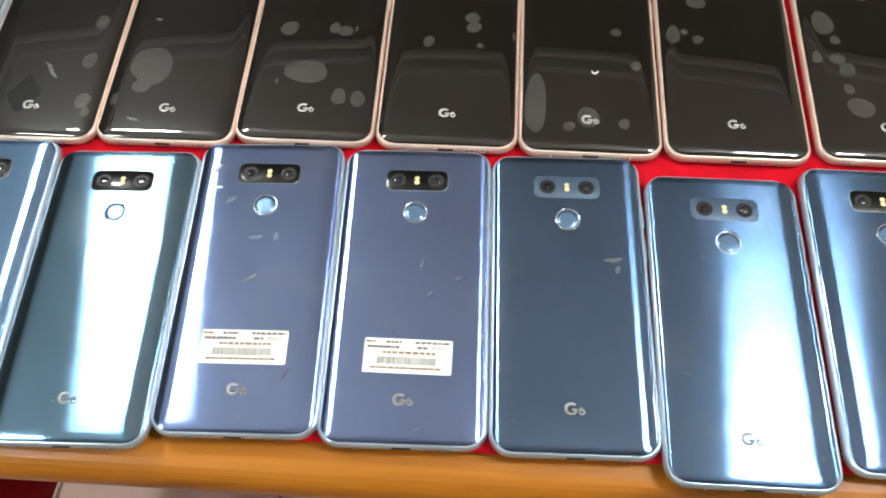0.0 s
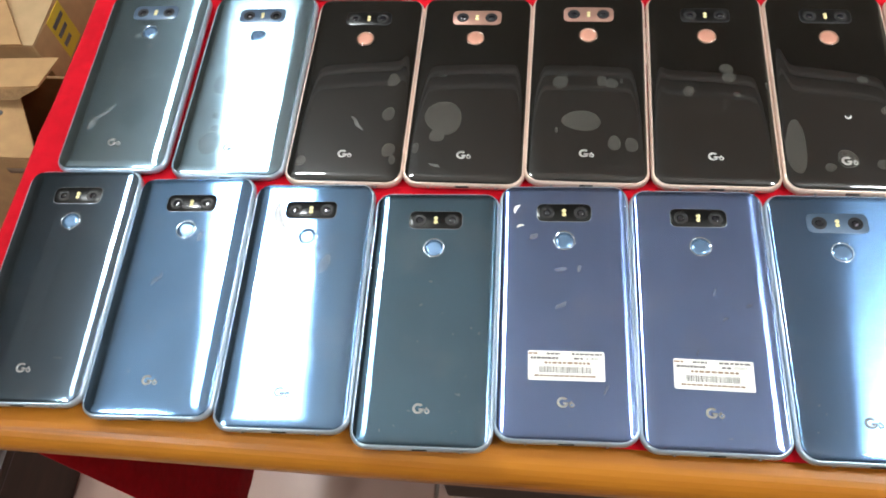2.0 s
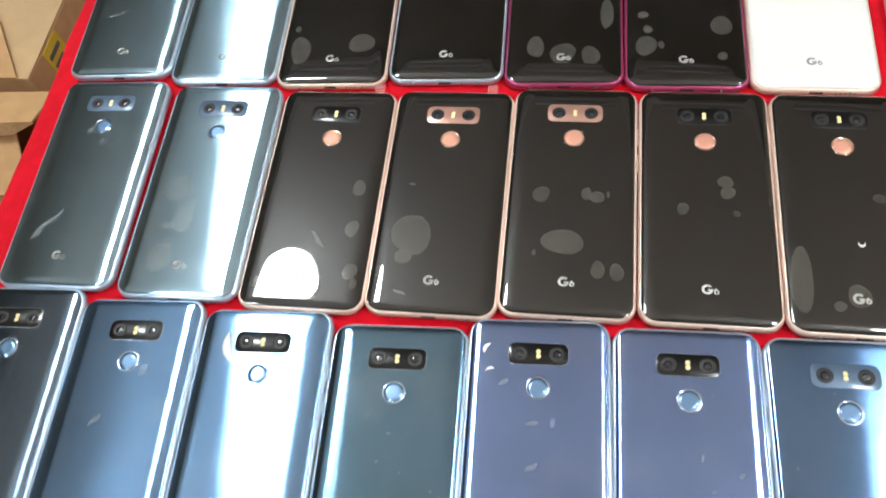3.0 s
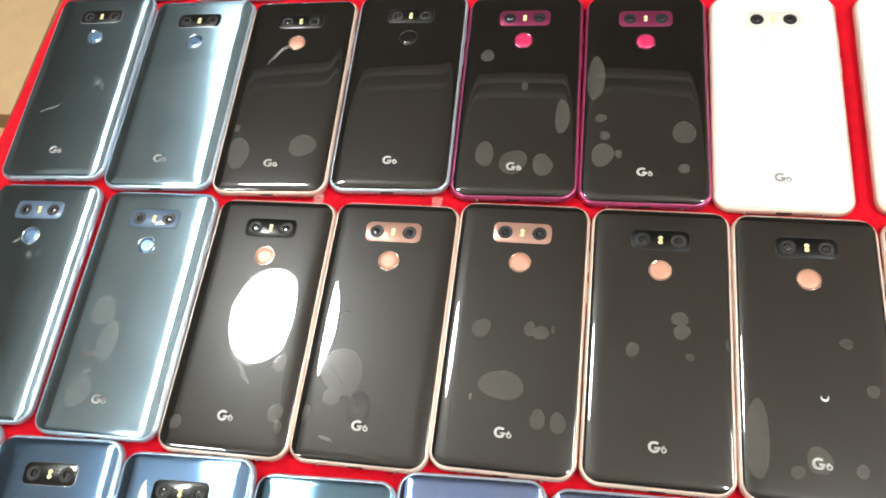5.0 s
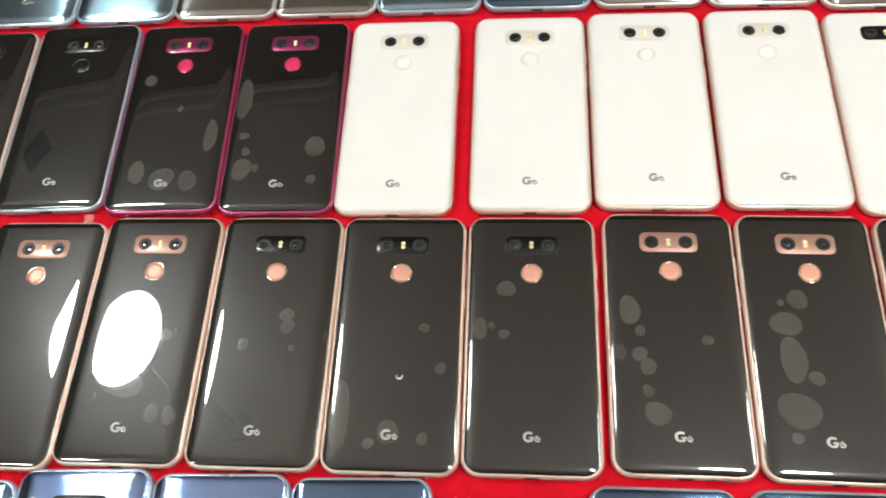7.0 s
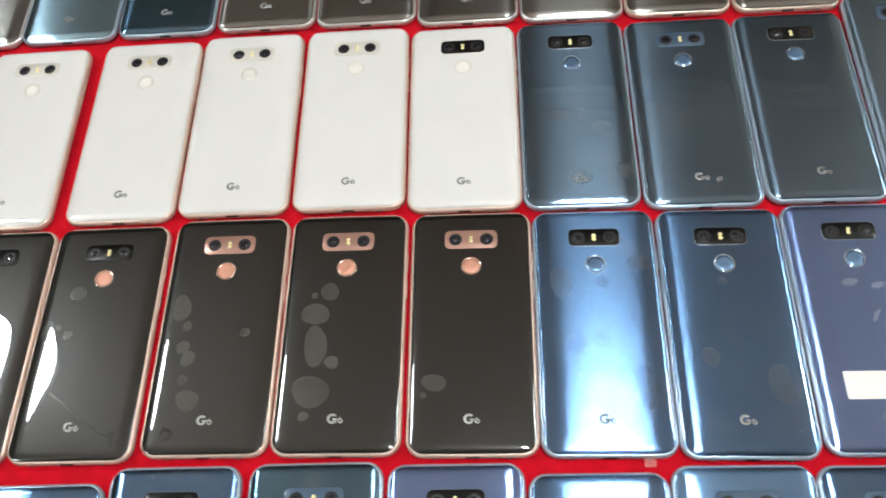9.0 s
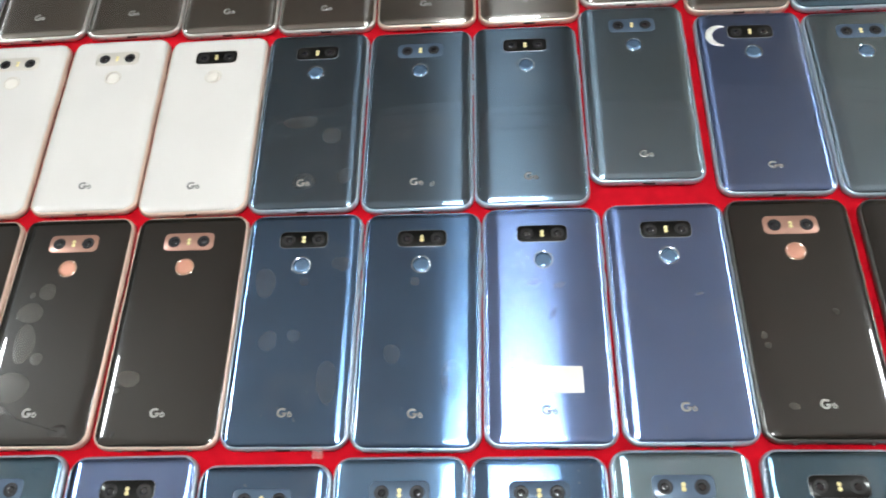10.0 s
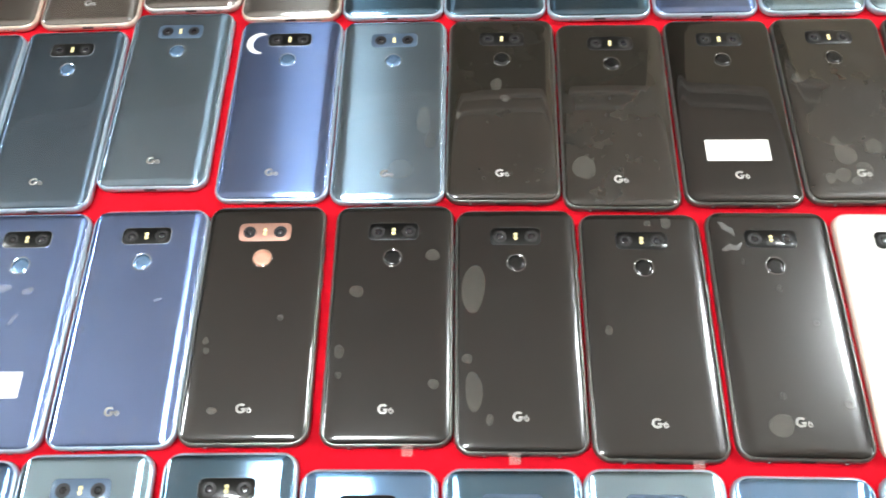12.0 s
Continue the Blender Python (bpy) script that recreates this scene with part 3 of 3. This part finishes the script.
    ("V", 0.9103, 0.6117, -2.2), ("g", 0.9838, 0.6072, -2.0), ("F", 1.0574, 0.6042, -2.8), ("F", 1.1310, 0.5962, -3.0), ("X", 1.2054, 0.5957, -2.6), ("F", 1.2794, 0.5937, -2.5), ("F", 1.3545, 0.5905, -2.6),
]
ROW_D = [
    ("I", -0.196, 0.768, 1.0), ("I", -0.121, 0.768, 0.8), ("i", -0.048, 0.771, 0.6), ("i", 0.0255, 0.7725, 0.4), ("s", 0.0985, 0.7735, 0.2), ("s", 0.171, 0.774, 0.0), ("i", 0.2435, 0.775, 0.0),
    ("t", 0.318, 0.7755, 0.0), ("s", 0.393, 0.776, -0.1), ("s", 0.467, 0.775, -0.2), ("s", 0.541, 0.771, -0.4), ("s", 0.615, 0.7685, -0.6), ("S", 0.689, 0.767, -0.8),
    ("S", 0.7635, 0.766, -0.8), ("s", 0.838, 0.7775, -1.2), ("S", 0.912, 0.7645, -1.4), ("T", 0.986, 0.7615, -1.6), ("T", 1.0595, 0.758, -2.0), ("T", 1.1335, 0.753, -2.2), ("V", 1.2085, 0.751, -2.4),
    ("I", 1.283, 0.749, -2.4), ("I", 1.357, 0.746, -2.4),
]
NOTES = {"A2": "torn film by its camera", "A4": "printed white label near its foot", "A5": "printed white label near its foot", "B13": "blank white sticker near its foot",
         "C15": "crescent of torn film by its camera", "C19": "blank white sticker near its foot", "C14": "pushed out of its row"}
for name, rows in (("A", ROW_A), ("B", ROW_B), ("C", ROW_C), ("D", ROW_D)):
    for k, (code, px, py, turn) in enumerate(rows):
        key = f"{name}{k}"
        phone(key, px, py, turn, STYLES[code], NOTES.get(key, ""))


# ---- stickers, torn film, bubbles ----
def sticker(key, x, y, w, h, turn, printed):
    owner = phones[key]
    z = back_height(x, y) + 0.00006
    paper = part("sticker", loft(bmesh.new(), [(round_rect(w, h, 0.0008, 3), 0.0), (round_rect(w, h, 0.0008, 3), 0.00012)]), PAPER, owner,
                 "white printed paper label" if printed else "blank white paper sticker", smooth=False)
    paper.matrix_basis = pose(x, y, z, 0, 0, turn)
    if not printed:
        return
    rng = random.Random(key)

    def line(y0, hgt, x0, x1, gap, mat, low=0.0012, high=0.003):
        bm = bmesh.new()
        at = x0
        while at < x1:
            run = min(rng.uniform(low, high), x1 - at)
            box_into(bm, at, at + run, y0 - hgt / 2, y0 + hgt / 2, 0.00010, 0.00016)
            at += run + gap
        part("print_bar", bm, mat, paper, smooth=False)

    line(0.0064, 0.0009, -0.019, -0.014, 0.0004, INK_BROWN)
    line(0.0064, 0.0010, -0.010, -0.003, 0.0004, INK)
    line(0.0064, 0.0010, 0.003, 0.018, 0.0005, INK)
    line(0.0040, 0.0012, -0.018, -0.004, 0.0003, INK, 0.0008, 0.002)
    line(0.0040, 0.0010, 0.004, 0.0085, 0.0006, INK)
    curve = bpy.data.curves.new("print_date", "FONT")
    curve.body, curve.size, curve.extrude = "07/2017", 0.0019, 0.00003
    written = new("print_date", curve)
    lettering = bpy.data.meshes.new_from_object(written)
    bpy.data.objects.remove(written)
    lettering.materials.append(INK)
    date = new("print_date", lettering)
    date.parent = paper
    date.location = (0.0100, 0.0034, 0.00015)
    line(0.0015, 0.0011, -0.011, 0.012, 0.0006, INK_BROWN)
    line(-0.0022, 0.0032, -0.0135, 0.0125, 0.00035, INK, 0.00015, 0.0007)
    line(-0.0055, 0.0009, -0.016, 0.015, 0.0004, INK_BROWN)


sticker("A4", 0.0002, -0.0358, 0.0388, 0.0160, 0.0, True)
sticker("A5", 0.0008, -0.0356, 0.0390, 0.0160, -0.8, True)
sticker("B13", -0.0010, -0.0380, 0.0400, 0.0155, 0.4, False)
sticker("C19", -0.0005, -0.0365, 0.0400, 0.0160, 0.4, False)


FAINT = ("B11", "B12", "C11", "C16")


def film_bubbles(key, spots):
    """Air pockets under the clear film: centre and half sizes in millimetres from the phone's middle."""
    rng = random.Random(key)
    for u, v, ru, rv in spots:
        u, v, ru, rv = u / 1000, v / 1000, ru / 1000, rv / 1000
        bm = bmesh.new()
        phase = rng.uniform(0, 6.28)
        rings = []
        for f, dz in ((1.0, 0.00002), (0.9, 0.00006), (0.5, 0.00010)):
            ring = []
            for k in range(22):
                a = 2 * math.pi * k / 22
                wob = 1 + 0.07 * math.sin(2 * a + phase) + 0.04 * math.sin(3 * a + 2 * phase)
                x = max(-W / 2 + 0.0012, min(W / 2 - 0.0012, u + f * ru * wob * math.cos(a)))
                y = max(-L / 2 + 0.0015, min(L / 2 - 0.0015, v + f * rv * wob * math.sin(a)))
                ring.append(bm.verts.new((x, y, back_height(x, y) + dz + 0.00004)))
            rings.append(ring)
        for a, b in zip(rings, rings[1:]):
            for i in range(22):
                j = (i + 1) % 22
                bm.faces.new((a[i], a[j], b[j], b[i]))
        bm.faces.new(rings[-1])
        part("film_bubble", bm, BUBBLE_FAINT if key in FAINT else BUBBLE, phones[key])


film_bubbles("B1", [(-14.0, -4.5, 7.1, 9.5), (-6.0, -22.5, 6.1, 11.4), (-14.0, -30.5, 3.0, 2.2), (-13.0, -40.5, 3.0, 2.2), (-14.0, -51.5, 7.1, 8.5)])
film_bubbles("B2", [(23.0, 2.7, 4.0, 5.1), (23.0, -24.3, 4.0, 5.1), (-27.0, -60.3, 3.0, 4.1), (26.0, -51.3, 4.0, 5.1), (29.0, -58.3, 2.2, 3.2)])
film_bubbles("B3", [(-14.7, -27.5, 11.0, 13.2), (-17.8, -41.5, 5.1, 4.0), (-18.3, 5.5, 2.2, 1.0), (-29.9, -50.4, 2.0, 4.1)])
film_bubbles("B4", [(-16.6, -1.4, 5.0, 5.0), (8.4, -0.1, 3.0, 4.0), (14.4, -2.0, 4.0, 4.0), (20.4, 0.0, 1.0, 2.0), (-3.3, -31.2, 11.0, 8.0), (-18.2, -38.4, 1.0, 2.0), (15.9, -47.0, 4.0, 5.0), (25.9, -47.9, 4.1, 5.0)])
film_bubbles("B5", [(-13.0, -7.2, 3.0, 4.0), (10.0, 10.8, 4.0, 4.0), (11.0, 3.8, 4.0, 4.0), (15.0, -9.2, 2.0, 2.0), (33.0, -1.2, 1.0, 3.2)])
film_bubbles("B6", [(-28.0, -45.8, 6.0, 18.0), (-1.0, -53.8, 6.0, 6.1), (-11.0, -59.8, 3.0, 3.0), (15.0, 4.2, 3.0, 3.0), (25.0, -18.8, 3.0, 3.2), (17.0, -56.8, 3.0, 3.2)])
film_bubbles("B7", [(-14.0, 27.8, 5.0, 5.0), (-28.0, 3.8, 4.0, 6.0), (-15.0, 0.8, 3.0, 3.0), (-22.0, 5.8, 2.0, 2.0)])
film_bubbles("B8", [(-23.7, 13.6, 6.0, 8.0), (-18.6, 1.6, 3.0, 3.0), (-19.5, -11.4, 4.0, 4.0), (-15.4, -18.4, 4.0, 5.0), (-16.3, -31.4, 3.0, 3.0), (-12.1, -43.3, 7.0, 6.0), (16.4, -3.0, 3.0, 3.0), (-29.5, -10.5, 3.0, 4.0)])
film_bubbles("B9", [(-8.7, 21.6, 5.1, 6.1), (-16.4, 7.5, 8.0, 7.1), (-14.9, -12.5, 7.0, 12.2), (-4.7, -22.3, 4.0, 4.0), (-15.4, -39.5, 11.0, 9.1), (-18.1, -53.6, 3.0, 3.0), (-17.6, 19.4, 2.0, 2.0)])
film_bubbles("B10", [(-21.2, -34.4, 7.0, 5.0), (-27.2, -41.5, 2.0, 2.0)])
film_bubbles("C2", [(-22.6, -47.8, 7.0, 11.2), (17.6, -42.5, 8.1, 8.2), (-26.9, -29.6, 2.0, 3.0)])
film_bubbles("C4", [(-17.7, -46.7, 5.0, 9.1), (-0.8, -52.2, 8.0, 8.1), (16.1, -53.7, 6.0, 7.0), (26.2, -20.0, 4.0, 13.0), (-21.4, 25.5, 4.0, 5.1), (2.9, 1.7, 2.0, 3.0)])
film_bubbles("C5", [(-28.6, 9.9, 5.0, 17.0), (-23.7, -44.2, 6.1, 8.1), (21.6, -28.2, 6.1, 8.0), (21.1, -52.2, 3.2, 3.0), (-14.7, -43.4, 2.0, 3.0), (-25.2, -19.2, 3.2, 3.0), (-22.5, -31.2, 3.0, 3.0)])
film_bubbles("C17", [(-3.8, 15.6, 4.0, 5.1), (1.8, 3.9, 3.0, 3.0), (-28.5, -9.7, 2.0, 3.0)])
film_bubbles("C18", [(-22.6, -46.4, 7.0, 9.1)])
film_bubbles("C20", [(-8.7, -41.1, 7.0, 7.3), (0.8, -52.7, 5.0, 6.3), (-13.1, -56.3, 5.1, 5.1), (10.1, -35.3, 5.1, 6.1), (-21.0, -58.6, 3.2, 4.1), (-5.9, -61.0, 3.0, 3.2), (-13.1, -31.3, 3.0, 4.1), (-27.3, 20.2, 3.2, 4.1)])
film_bubbles("B11", [(-21.0, 26.0, 6.5, 10.0), (3.0, 26.0, 3.0, 3.0), (25.0, 38.0, 6.0, 5.0), (-15.0, -12.0, 6.0, 6.0), (0.0, -9.0, 4.0, 4.0), (22.0, -37.0, 6.0, 13.0)])
film_bubbles("B12", [(-3.0, 26.0, 3.0, 3.0), (20.0, -35.0, 6.0, 12.0), (-15.0, -20.0, 5.0, 6.0)])
film_bubbles("C11", [(-6.0, -6.0, 12.0, 5.0), (16.0, -18.0, 7.0, 6.0), (0.0, -54.0, 8.0, 6.0), (27.0, -50.0, 5.0, 6.0)])
film_bubbles("C16", [(22.0, -14.0, 5.0, 10.0), (27.0, -30.0, 4.0, 6.0), (8.0, -52.0, 8.0, 8.0)])
film_bubbles("B15", [(-26.9, -15.3, 2.0, 2.2), (-25.8, -21.2, 2.0, 2.0), (14.8, -1.4, 2.0, 2.0), (-18.0, -56.1, 3.0, 2.0)])
film_bubbles("B16", [(23.9, 39.1, 4.0, 4.1), (-20.3, 15.6, 4.0, 4.0), (-28.1, -21.6, 3.0, 4.0), (25.6, -40.9, 3.0, 3.0), (-27.6, -35.6, 2.0, 2.0)])
film_bubbles("B17", [(-25.5, 21.0, 7.0, 15.0), (-25.5, -41.0, 5.0, 11.0), (-29.1, -22.1, 3.0, 3.0), (-17.0, -56.8, 2.0, 3.2)])
film_bubbles("B18", [(-23.3, -2.2, 2.0, 3.2), (15.7, 67.5, 3.2, 4.1), (4.7, 67.1, 2.0, 2.0)])
film_bubbles("B19", [(-11.9, -56.9, 7.1, 6.1), (-0.2, 22.8, 2.0, 2.2), (16.9, 1.7, 2.0, 2.0), (25.5, -44.9, 3.0, 2.2), (-8.8, -40.7, 2.0, 2.2), (-18.2, 39.9, 1.0, 2.2)])


def torn_crescent(key, x, y, r, stroke, a0, a1):
    bm = bmesh.new()
    n, rings = 16, []
    z = back_height(x, y) + 0.0001
    for k in range(n + 1):
        a = radians(a0 + (a1 - a0) * k / n)
        s = stroke * (0.15 + 0.85 * math.sin(math.pi * k / n)) * (1 + 0.15 * noise.noise((k * 0.7, 1.0, 2.0)))
        rings.append([bm.verts.new((x + q * math.cos(a), y + q * math.sin(a), z + dz)) for q, dz in ((r - s / 2, 0), (r + s / 2, 0), (r + s / 2, 0.0002), (r - s / 2, 0.0003))])
    for p, q in zip(rings, rings[1:]):
        for i in range(4):
            j = (i + 1) % 4
            bm.faces.new((p[i], p[j], q[j], q[i]))
    bm.faces.new(rings[0])
    bm.faces.new(rings[-1][::-1])
    part("torn_film", bm, TORN, phones[key], "white torn scrap of protective film")


torn_crescent("C15", -0.0195, 0.0520, 0.0085, 0.0048, 70, 275)
torn_crescent("A2", -0.0040, 0.0560, 0.0160, 0.0050, 165, 235)
torn_crescent("A4", -0.0235, 0.0560, 0.0040, 0.0022, 100, 200)
torn_crescent("A4", -0.0235, 0.0440, 0.0030, 0.0014, 60, 160)
torn_crescent("B6", 0.0030, -0.0235, 0.0016, 0.0011, 150, 390)


def film_crease(key, u, v, length, width, angle):
    """A long air pocket or crease in the clear film, in millimetres."""
    bm = bmesh.new()
    ca, sa = math.cos(radians(angle)), math.sin(radians(angle))
    rows = []
    for k in range(13):
        f = k / 12
        mid = (f - 0.5) * length / 1000
        half = width / 2000 * (0.25 + 0.75 * math.sin(math.pi * f)) * (1 + 0.4 * noise.noise((k * 0.6, u, v)))
        sway = width / 1500 * noise.noise((f * 2.2, v, u))
        row = []
        for side, dz in ((-1, 0.00003), (0, 0.00012), (1, 0.00003)):
            a, c = mid, side * half + sway
            x = max(-W / 2 + 0.0015, min(W / 2 - 0.0015, u / 1000 + a * ca - c * sa))
            y = max(-L / 2 + 0.0015, min(L / 2 - 0.0015, v / 1000 + a * sa + c * ca))
            row.append(bm.verts.new((x, y, back_height(x, y) + dz + 0.00004)))
        rows.append(row)
    for p, q in zip(rows, rows[1:]):
        for i in range(2):
            bm.faces.new((p[i], p[i + 1], q[i + 1], q[i]))
    part("film_crease", bm, CREASE, phones[key])


for key, u, v, length, width, angle in (("C2", -6, 34, 24, 3.0, 55), ("C2", -12, 27, 18, 2.0, 58), ("B19", -25, 62, 13, 4.0, -45), ("B19", -23, 50, 14, 4.0, 20),
                                        ("B0", 3, 25, 5, 2.5, 100), ("B0", 9, 26, 4, 2.0, 80), ("B0", -14, -33, 22, 3.0, 50), ("B0", -19, -42, 8, 3.0, 50), ("B0", -8, 34, 6, 2.0, 30),
                                        ("B3", -17, -63, 8, 2.0, -20), ("B2", 4, -32, 14, 2.5, -50), ("C12", 10, -57, 4.4, 4.0, 0), ("A6", 20, 16, 9, 2.0, 15), ("A6", 22, 11, 5, 2.0, 60),
                                        ("C0", 14, -2, 5, 2.5, 60), ("C0", 18, -6, 4, 2.0, 100), ("C1", -4, -2, 4, 2.0, 100), ("C1", -9, -6, 5, 2.5, 70), ("C0", -14, -22, 16, 2.0, 25),
                                        ("A4", -17, 40, 6, 3.0, 30), ("A4", -2, 19, 7, 2.5, 10), ("A4", 8, 20, 5, 2.5, 60), ("A4", -2, -2, 8, 2.5, 40), ("A4", 20, -48, 6, 1.5, 60),
                                        ("A5", 5, 10, 5, 1.5, 70), ("A5", 9, -5, 4, 1.5, 20), ("A5", 22, 3, 4, 2.0, 40), ("A5", -6, -24, 4, 1.2, 80),
                                        ("A2", 12, 20, 13, 6.0, 70), ("A2", 6, 30, 8, 4.0, 40), ("A1", 10, 33, 8, 4.0, 60), ("A1", -10, 5, 10, 3.0, 60),
                                        ("A8", 12, 8, 6, 2.0, 60), ("B13", -6, 22, 10, 5.0, 15), ("B13", 9, 20, 8, 4.0, 30), ("B13", 4, 2, 9, 3.0, 50), ("B14", -27, -6, 4, 2.5, 90), ("B14", 14, 12, 6, 2.0, 10)):
    film_crease(key, u, v, length, width, angle)


def film_tab(key, x, end, w=0.006, length=0.005):
    """A small pull tab of the clear film, past the end of a phone."""
    y = end * L / 2
    tab = part("film_tab", box(x - w / 2, x + w / 2, y - 0.001, y + length, 0.0058, 0.0060) if end > 0 else box(x - w / 2, x + w / 2, y - length, y + 0.001, 0.0056, 0.0058), TAB, phones[key], "clear film pull tab", smooth=False)
    return tab


for key, x, end in (("B2", 0.024, 1), ("B3", 0.022, 1), ("B16", 0.012, -1), ("B17", -0.004, -1), ("B18", 0.018, -1), ("B11", 0.02, -1)):
    film_tab(key, x, end)


# ---- cardboard boxes on the floor ----
def panel(name, corners, thick, mat, parent, label=""):
    """A cardboard sheet on four corners, with thickness."""
    a, b, c, d = [Vector(p) for p in corners]
    n = (b - a).cross(d - a).normalized() * thick
    bm = bmesh.new()
    low = [bm.verts.new(p) for p in (a, b, c, d)]
    high = [bm.verts.new(p + n) for p in (a, b, c, d)]
    bm.faces.new(low[::-1])
    bm.faces.new(high)
    for i in range(4):
        j = (i + 1) % 4
        bm.faces.new((low[i], low[j], high[j], high[i]))
    return part(name, bm, mat, parent, label, smooth=False)


def carton(x0, x1, y0, y1, top, label, wall=0.005):
    thing = tagged(new("cardboard_box"), label, "cardboard box", "cardboard boxes on the floor")
    thing.location = ((x0 + x1) / 2, (y0 + y1) / 2, FLOOR_Z)
    hx, hy, h = (x1 - x0) / 2, (y1 - y0) / 2, top - FLOOR_Z
    part("bottom", box(-hx, hx, -hy, hy, 0, wall), CARDBOARD, thing, smooth=False)
    for sx in (-1, 1):
        part("side", box(min(sx * hx, sx * (hx - wall)), max(sx * hx, sx * (hx - wall)), -hy, hy, wall, h, 0.001, 1), CARDBOARD, thing, smooth=False)
    for sy in (-1, 1):
        part("end", box(-hx + wall, hx - wall, min(sy * hy, sy * (hy - wall)), max(sy * hy, sy * (hy - wall)), wall, h, 0.001, 1), CARDBOARD, thing, smooth=False)
    return thing, hx, hy, h


near_box, hx, hy, h = carton(-1.08, -0.655, 0.735, 0.893, -0.50, "opened brown cardboard box with loose flaps on the tiled floor")
panel("flap", [(hx - 0.40, -hy, h + 0.002), (hx - 0.004, -hy, h + 0.002), (hx - 0.072, -hy + 0.118, h + 0.014), (hx - 0.40, -hy + 0.105, h + 0.014)], 0.004, CARDBOARD, near_box, "half-closed flap with a punched hole")
panel("flap", [(hx - 0.40, hy - 0.022, h + 0.05), (hx - 0.40, hy - 0.088, h + 0.056), (hx - 0.014, hy - 0.062, h + 0.050), (hx - 0.002, hy - 0.004, h + 0.046)], -0.004, CARDBOARD, near_box, "raised flap with a bent corner")
panel("flap_underside", [(hx - 0.40, hy - 0.085, h + 0.049), (hx - 0.40, hy - 0.092, h + 0.036), (hx - 0.05, hy - 0.072, h + 0.032), (hx - 0.014, hy - 0.060, h + 0.045)], 0.003, CARDBOARD_EDGE, near_box, "ragged corrugated edge of the flap")
hole = part("punched_hole", loft(bmesh.new(), [(circle(0.0045, 16), 0), (circle(0.0045, 16), 0.0006)]), INK, near_box, "dark punched hole")
hole.matrix_basis = pose(hx - 0.085, -hy + 0.073, h + 0.0145, 6, 0, 0)
for k in range(9):
    w = 0.012 + 0.010 * ((k * 7) % 3)
    part("print_bar", box(-hx + 0.02 + 0.042 * k, -hx + 0.02 + 0.042 * k + w, -hy - 0.001, -hy - 0.0002, h - 0.034, h - 0.022), INK_BROWN, near_box)

far_box, hx, hy, h = carton(-1.25, -0.70, 0.905, 1.42, -0.45, "large brown cardboard box with a yellow label on its side")
panel("flap", [(-hx, -hy, h), (hx, -hy, h), (hx, 0, h + 0.002), (-hx, 0, h + 0.002)], 0.004, CARDBOARD_PALE, far_box)
panel("flap", [(-hx, 0.003, h + 0.002), (hx, 0.003, h + 0.002), (hx, hy, h), (-hx, hy, h)], 0.004, CARDBOARD_PALE, far_box)
panel("loose_flap", [(hx - 0.30, -hy - 0.012, h + 0.008), (hx - 0.012, -hy - 0.005, h + 0.008), (hx - 0.082, -hy + 0.105, h + 0.016), (hx - 0.30, -hy + 0.115, h + 0.016)], 0.004, CARDBOARD, far_box, "darker flap folded back over the top")
label_sheet = part("label", box(hx + 0.0004, hx + 0.0012, -hy + 0.050, -hy + 0.100, h - 0.078, h - 0.002), YELLOW, far_box, "yellow paper label with dark print", smooth=False)
for k in range(3):
    part("print_bar", box(hx + 0.0013, hx + 0.0018, -hy + 0.056, -hy + 0.092 - 0.006 * k, h - 0.024 - 0.018 * k, h - 0.016 - 0.018 * k), INK, label_sheet, smooth=False)


# Added block that fills a dark area of the floor; its form is invented.
def dark_block(x0, x1, y0, y1, top):
    thing = tagged(new("wooden_chest"), "low dark brown block added over a dark area of the floor", "chest")
    thing.location = ((x0 + x1) / 2, (y0 + y1) / 2, FLOOR_Z)
    hx, hy, h = (x1 - x0) / 2, (y1 - y0) / 2, top - FLOOR_Z
    part("body", box(-hx, hx, -hy, hy, 0.0, h - 0.02, 0.006), DARK_WOOD, thing, smooth=False)
    part("lid", box(-hx - 0.008, hx + 0.008, -hy - 0.008, hy + 0.008, h - 0.02, h, 0.006), DARK_WOOD, thing, smooth=False)


dark_block(-1.02, -0.60, 0.10, 0.46, -0.56)


# ---- floor tiles ----
floor = bpy.data.objects["floor"]
TILE_SIZE, JOINT = 0.30, 0.005
TILE_X, TILE_Y = -1.565, -2.10
tile_mesh = None
nx, ny = math.ceil((EAST - TILE_X) / TILE_SIZE), math.ceil((NORTH - TILE_Y) / TILE_SIZE)
for i in range(nx):
    for j in range(ny):
        if tile_mesh is None:
            first = part("tile", box(JOINT / 2, TILE_SIZE - JOINT / 2, JOINT / 2, TILE_SIZE - JOINT / 2, -0.006, 0.0, 0.0015, 1), TILE, floor, smooth=False)
            tile_mesh = first.data
            ob = first
        else:
            ob = new("tile", tile_mesh)
            ob.parent = floor
        ob.location = (TILE_X + i * TILE_SIZE, TILE_Y + j * TILE_SIZE, FLOOR_Z)
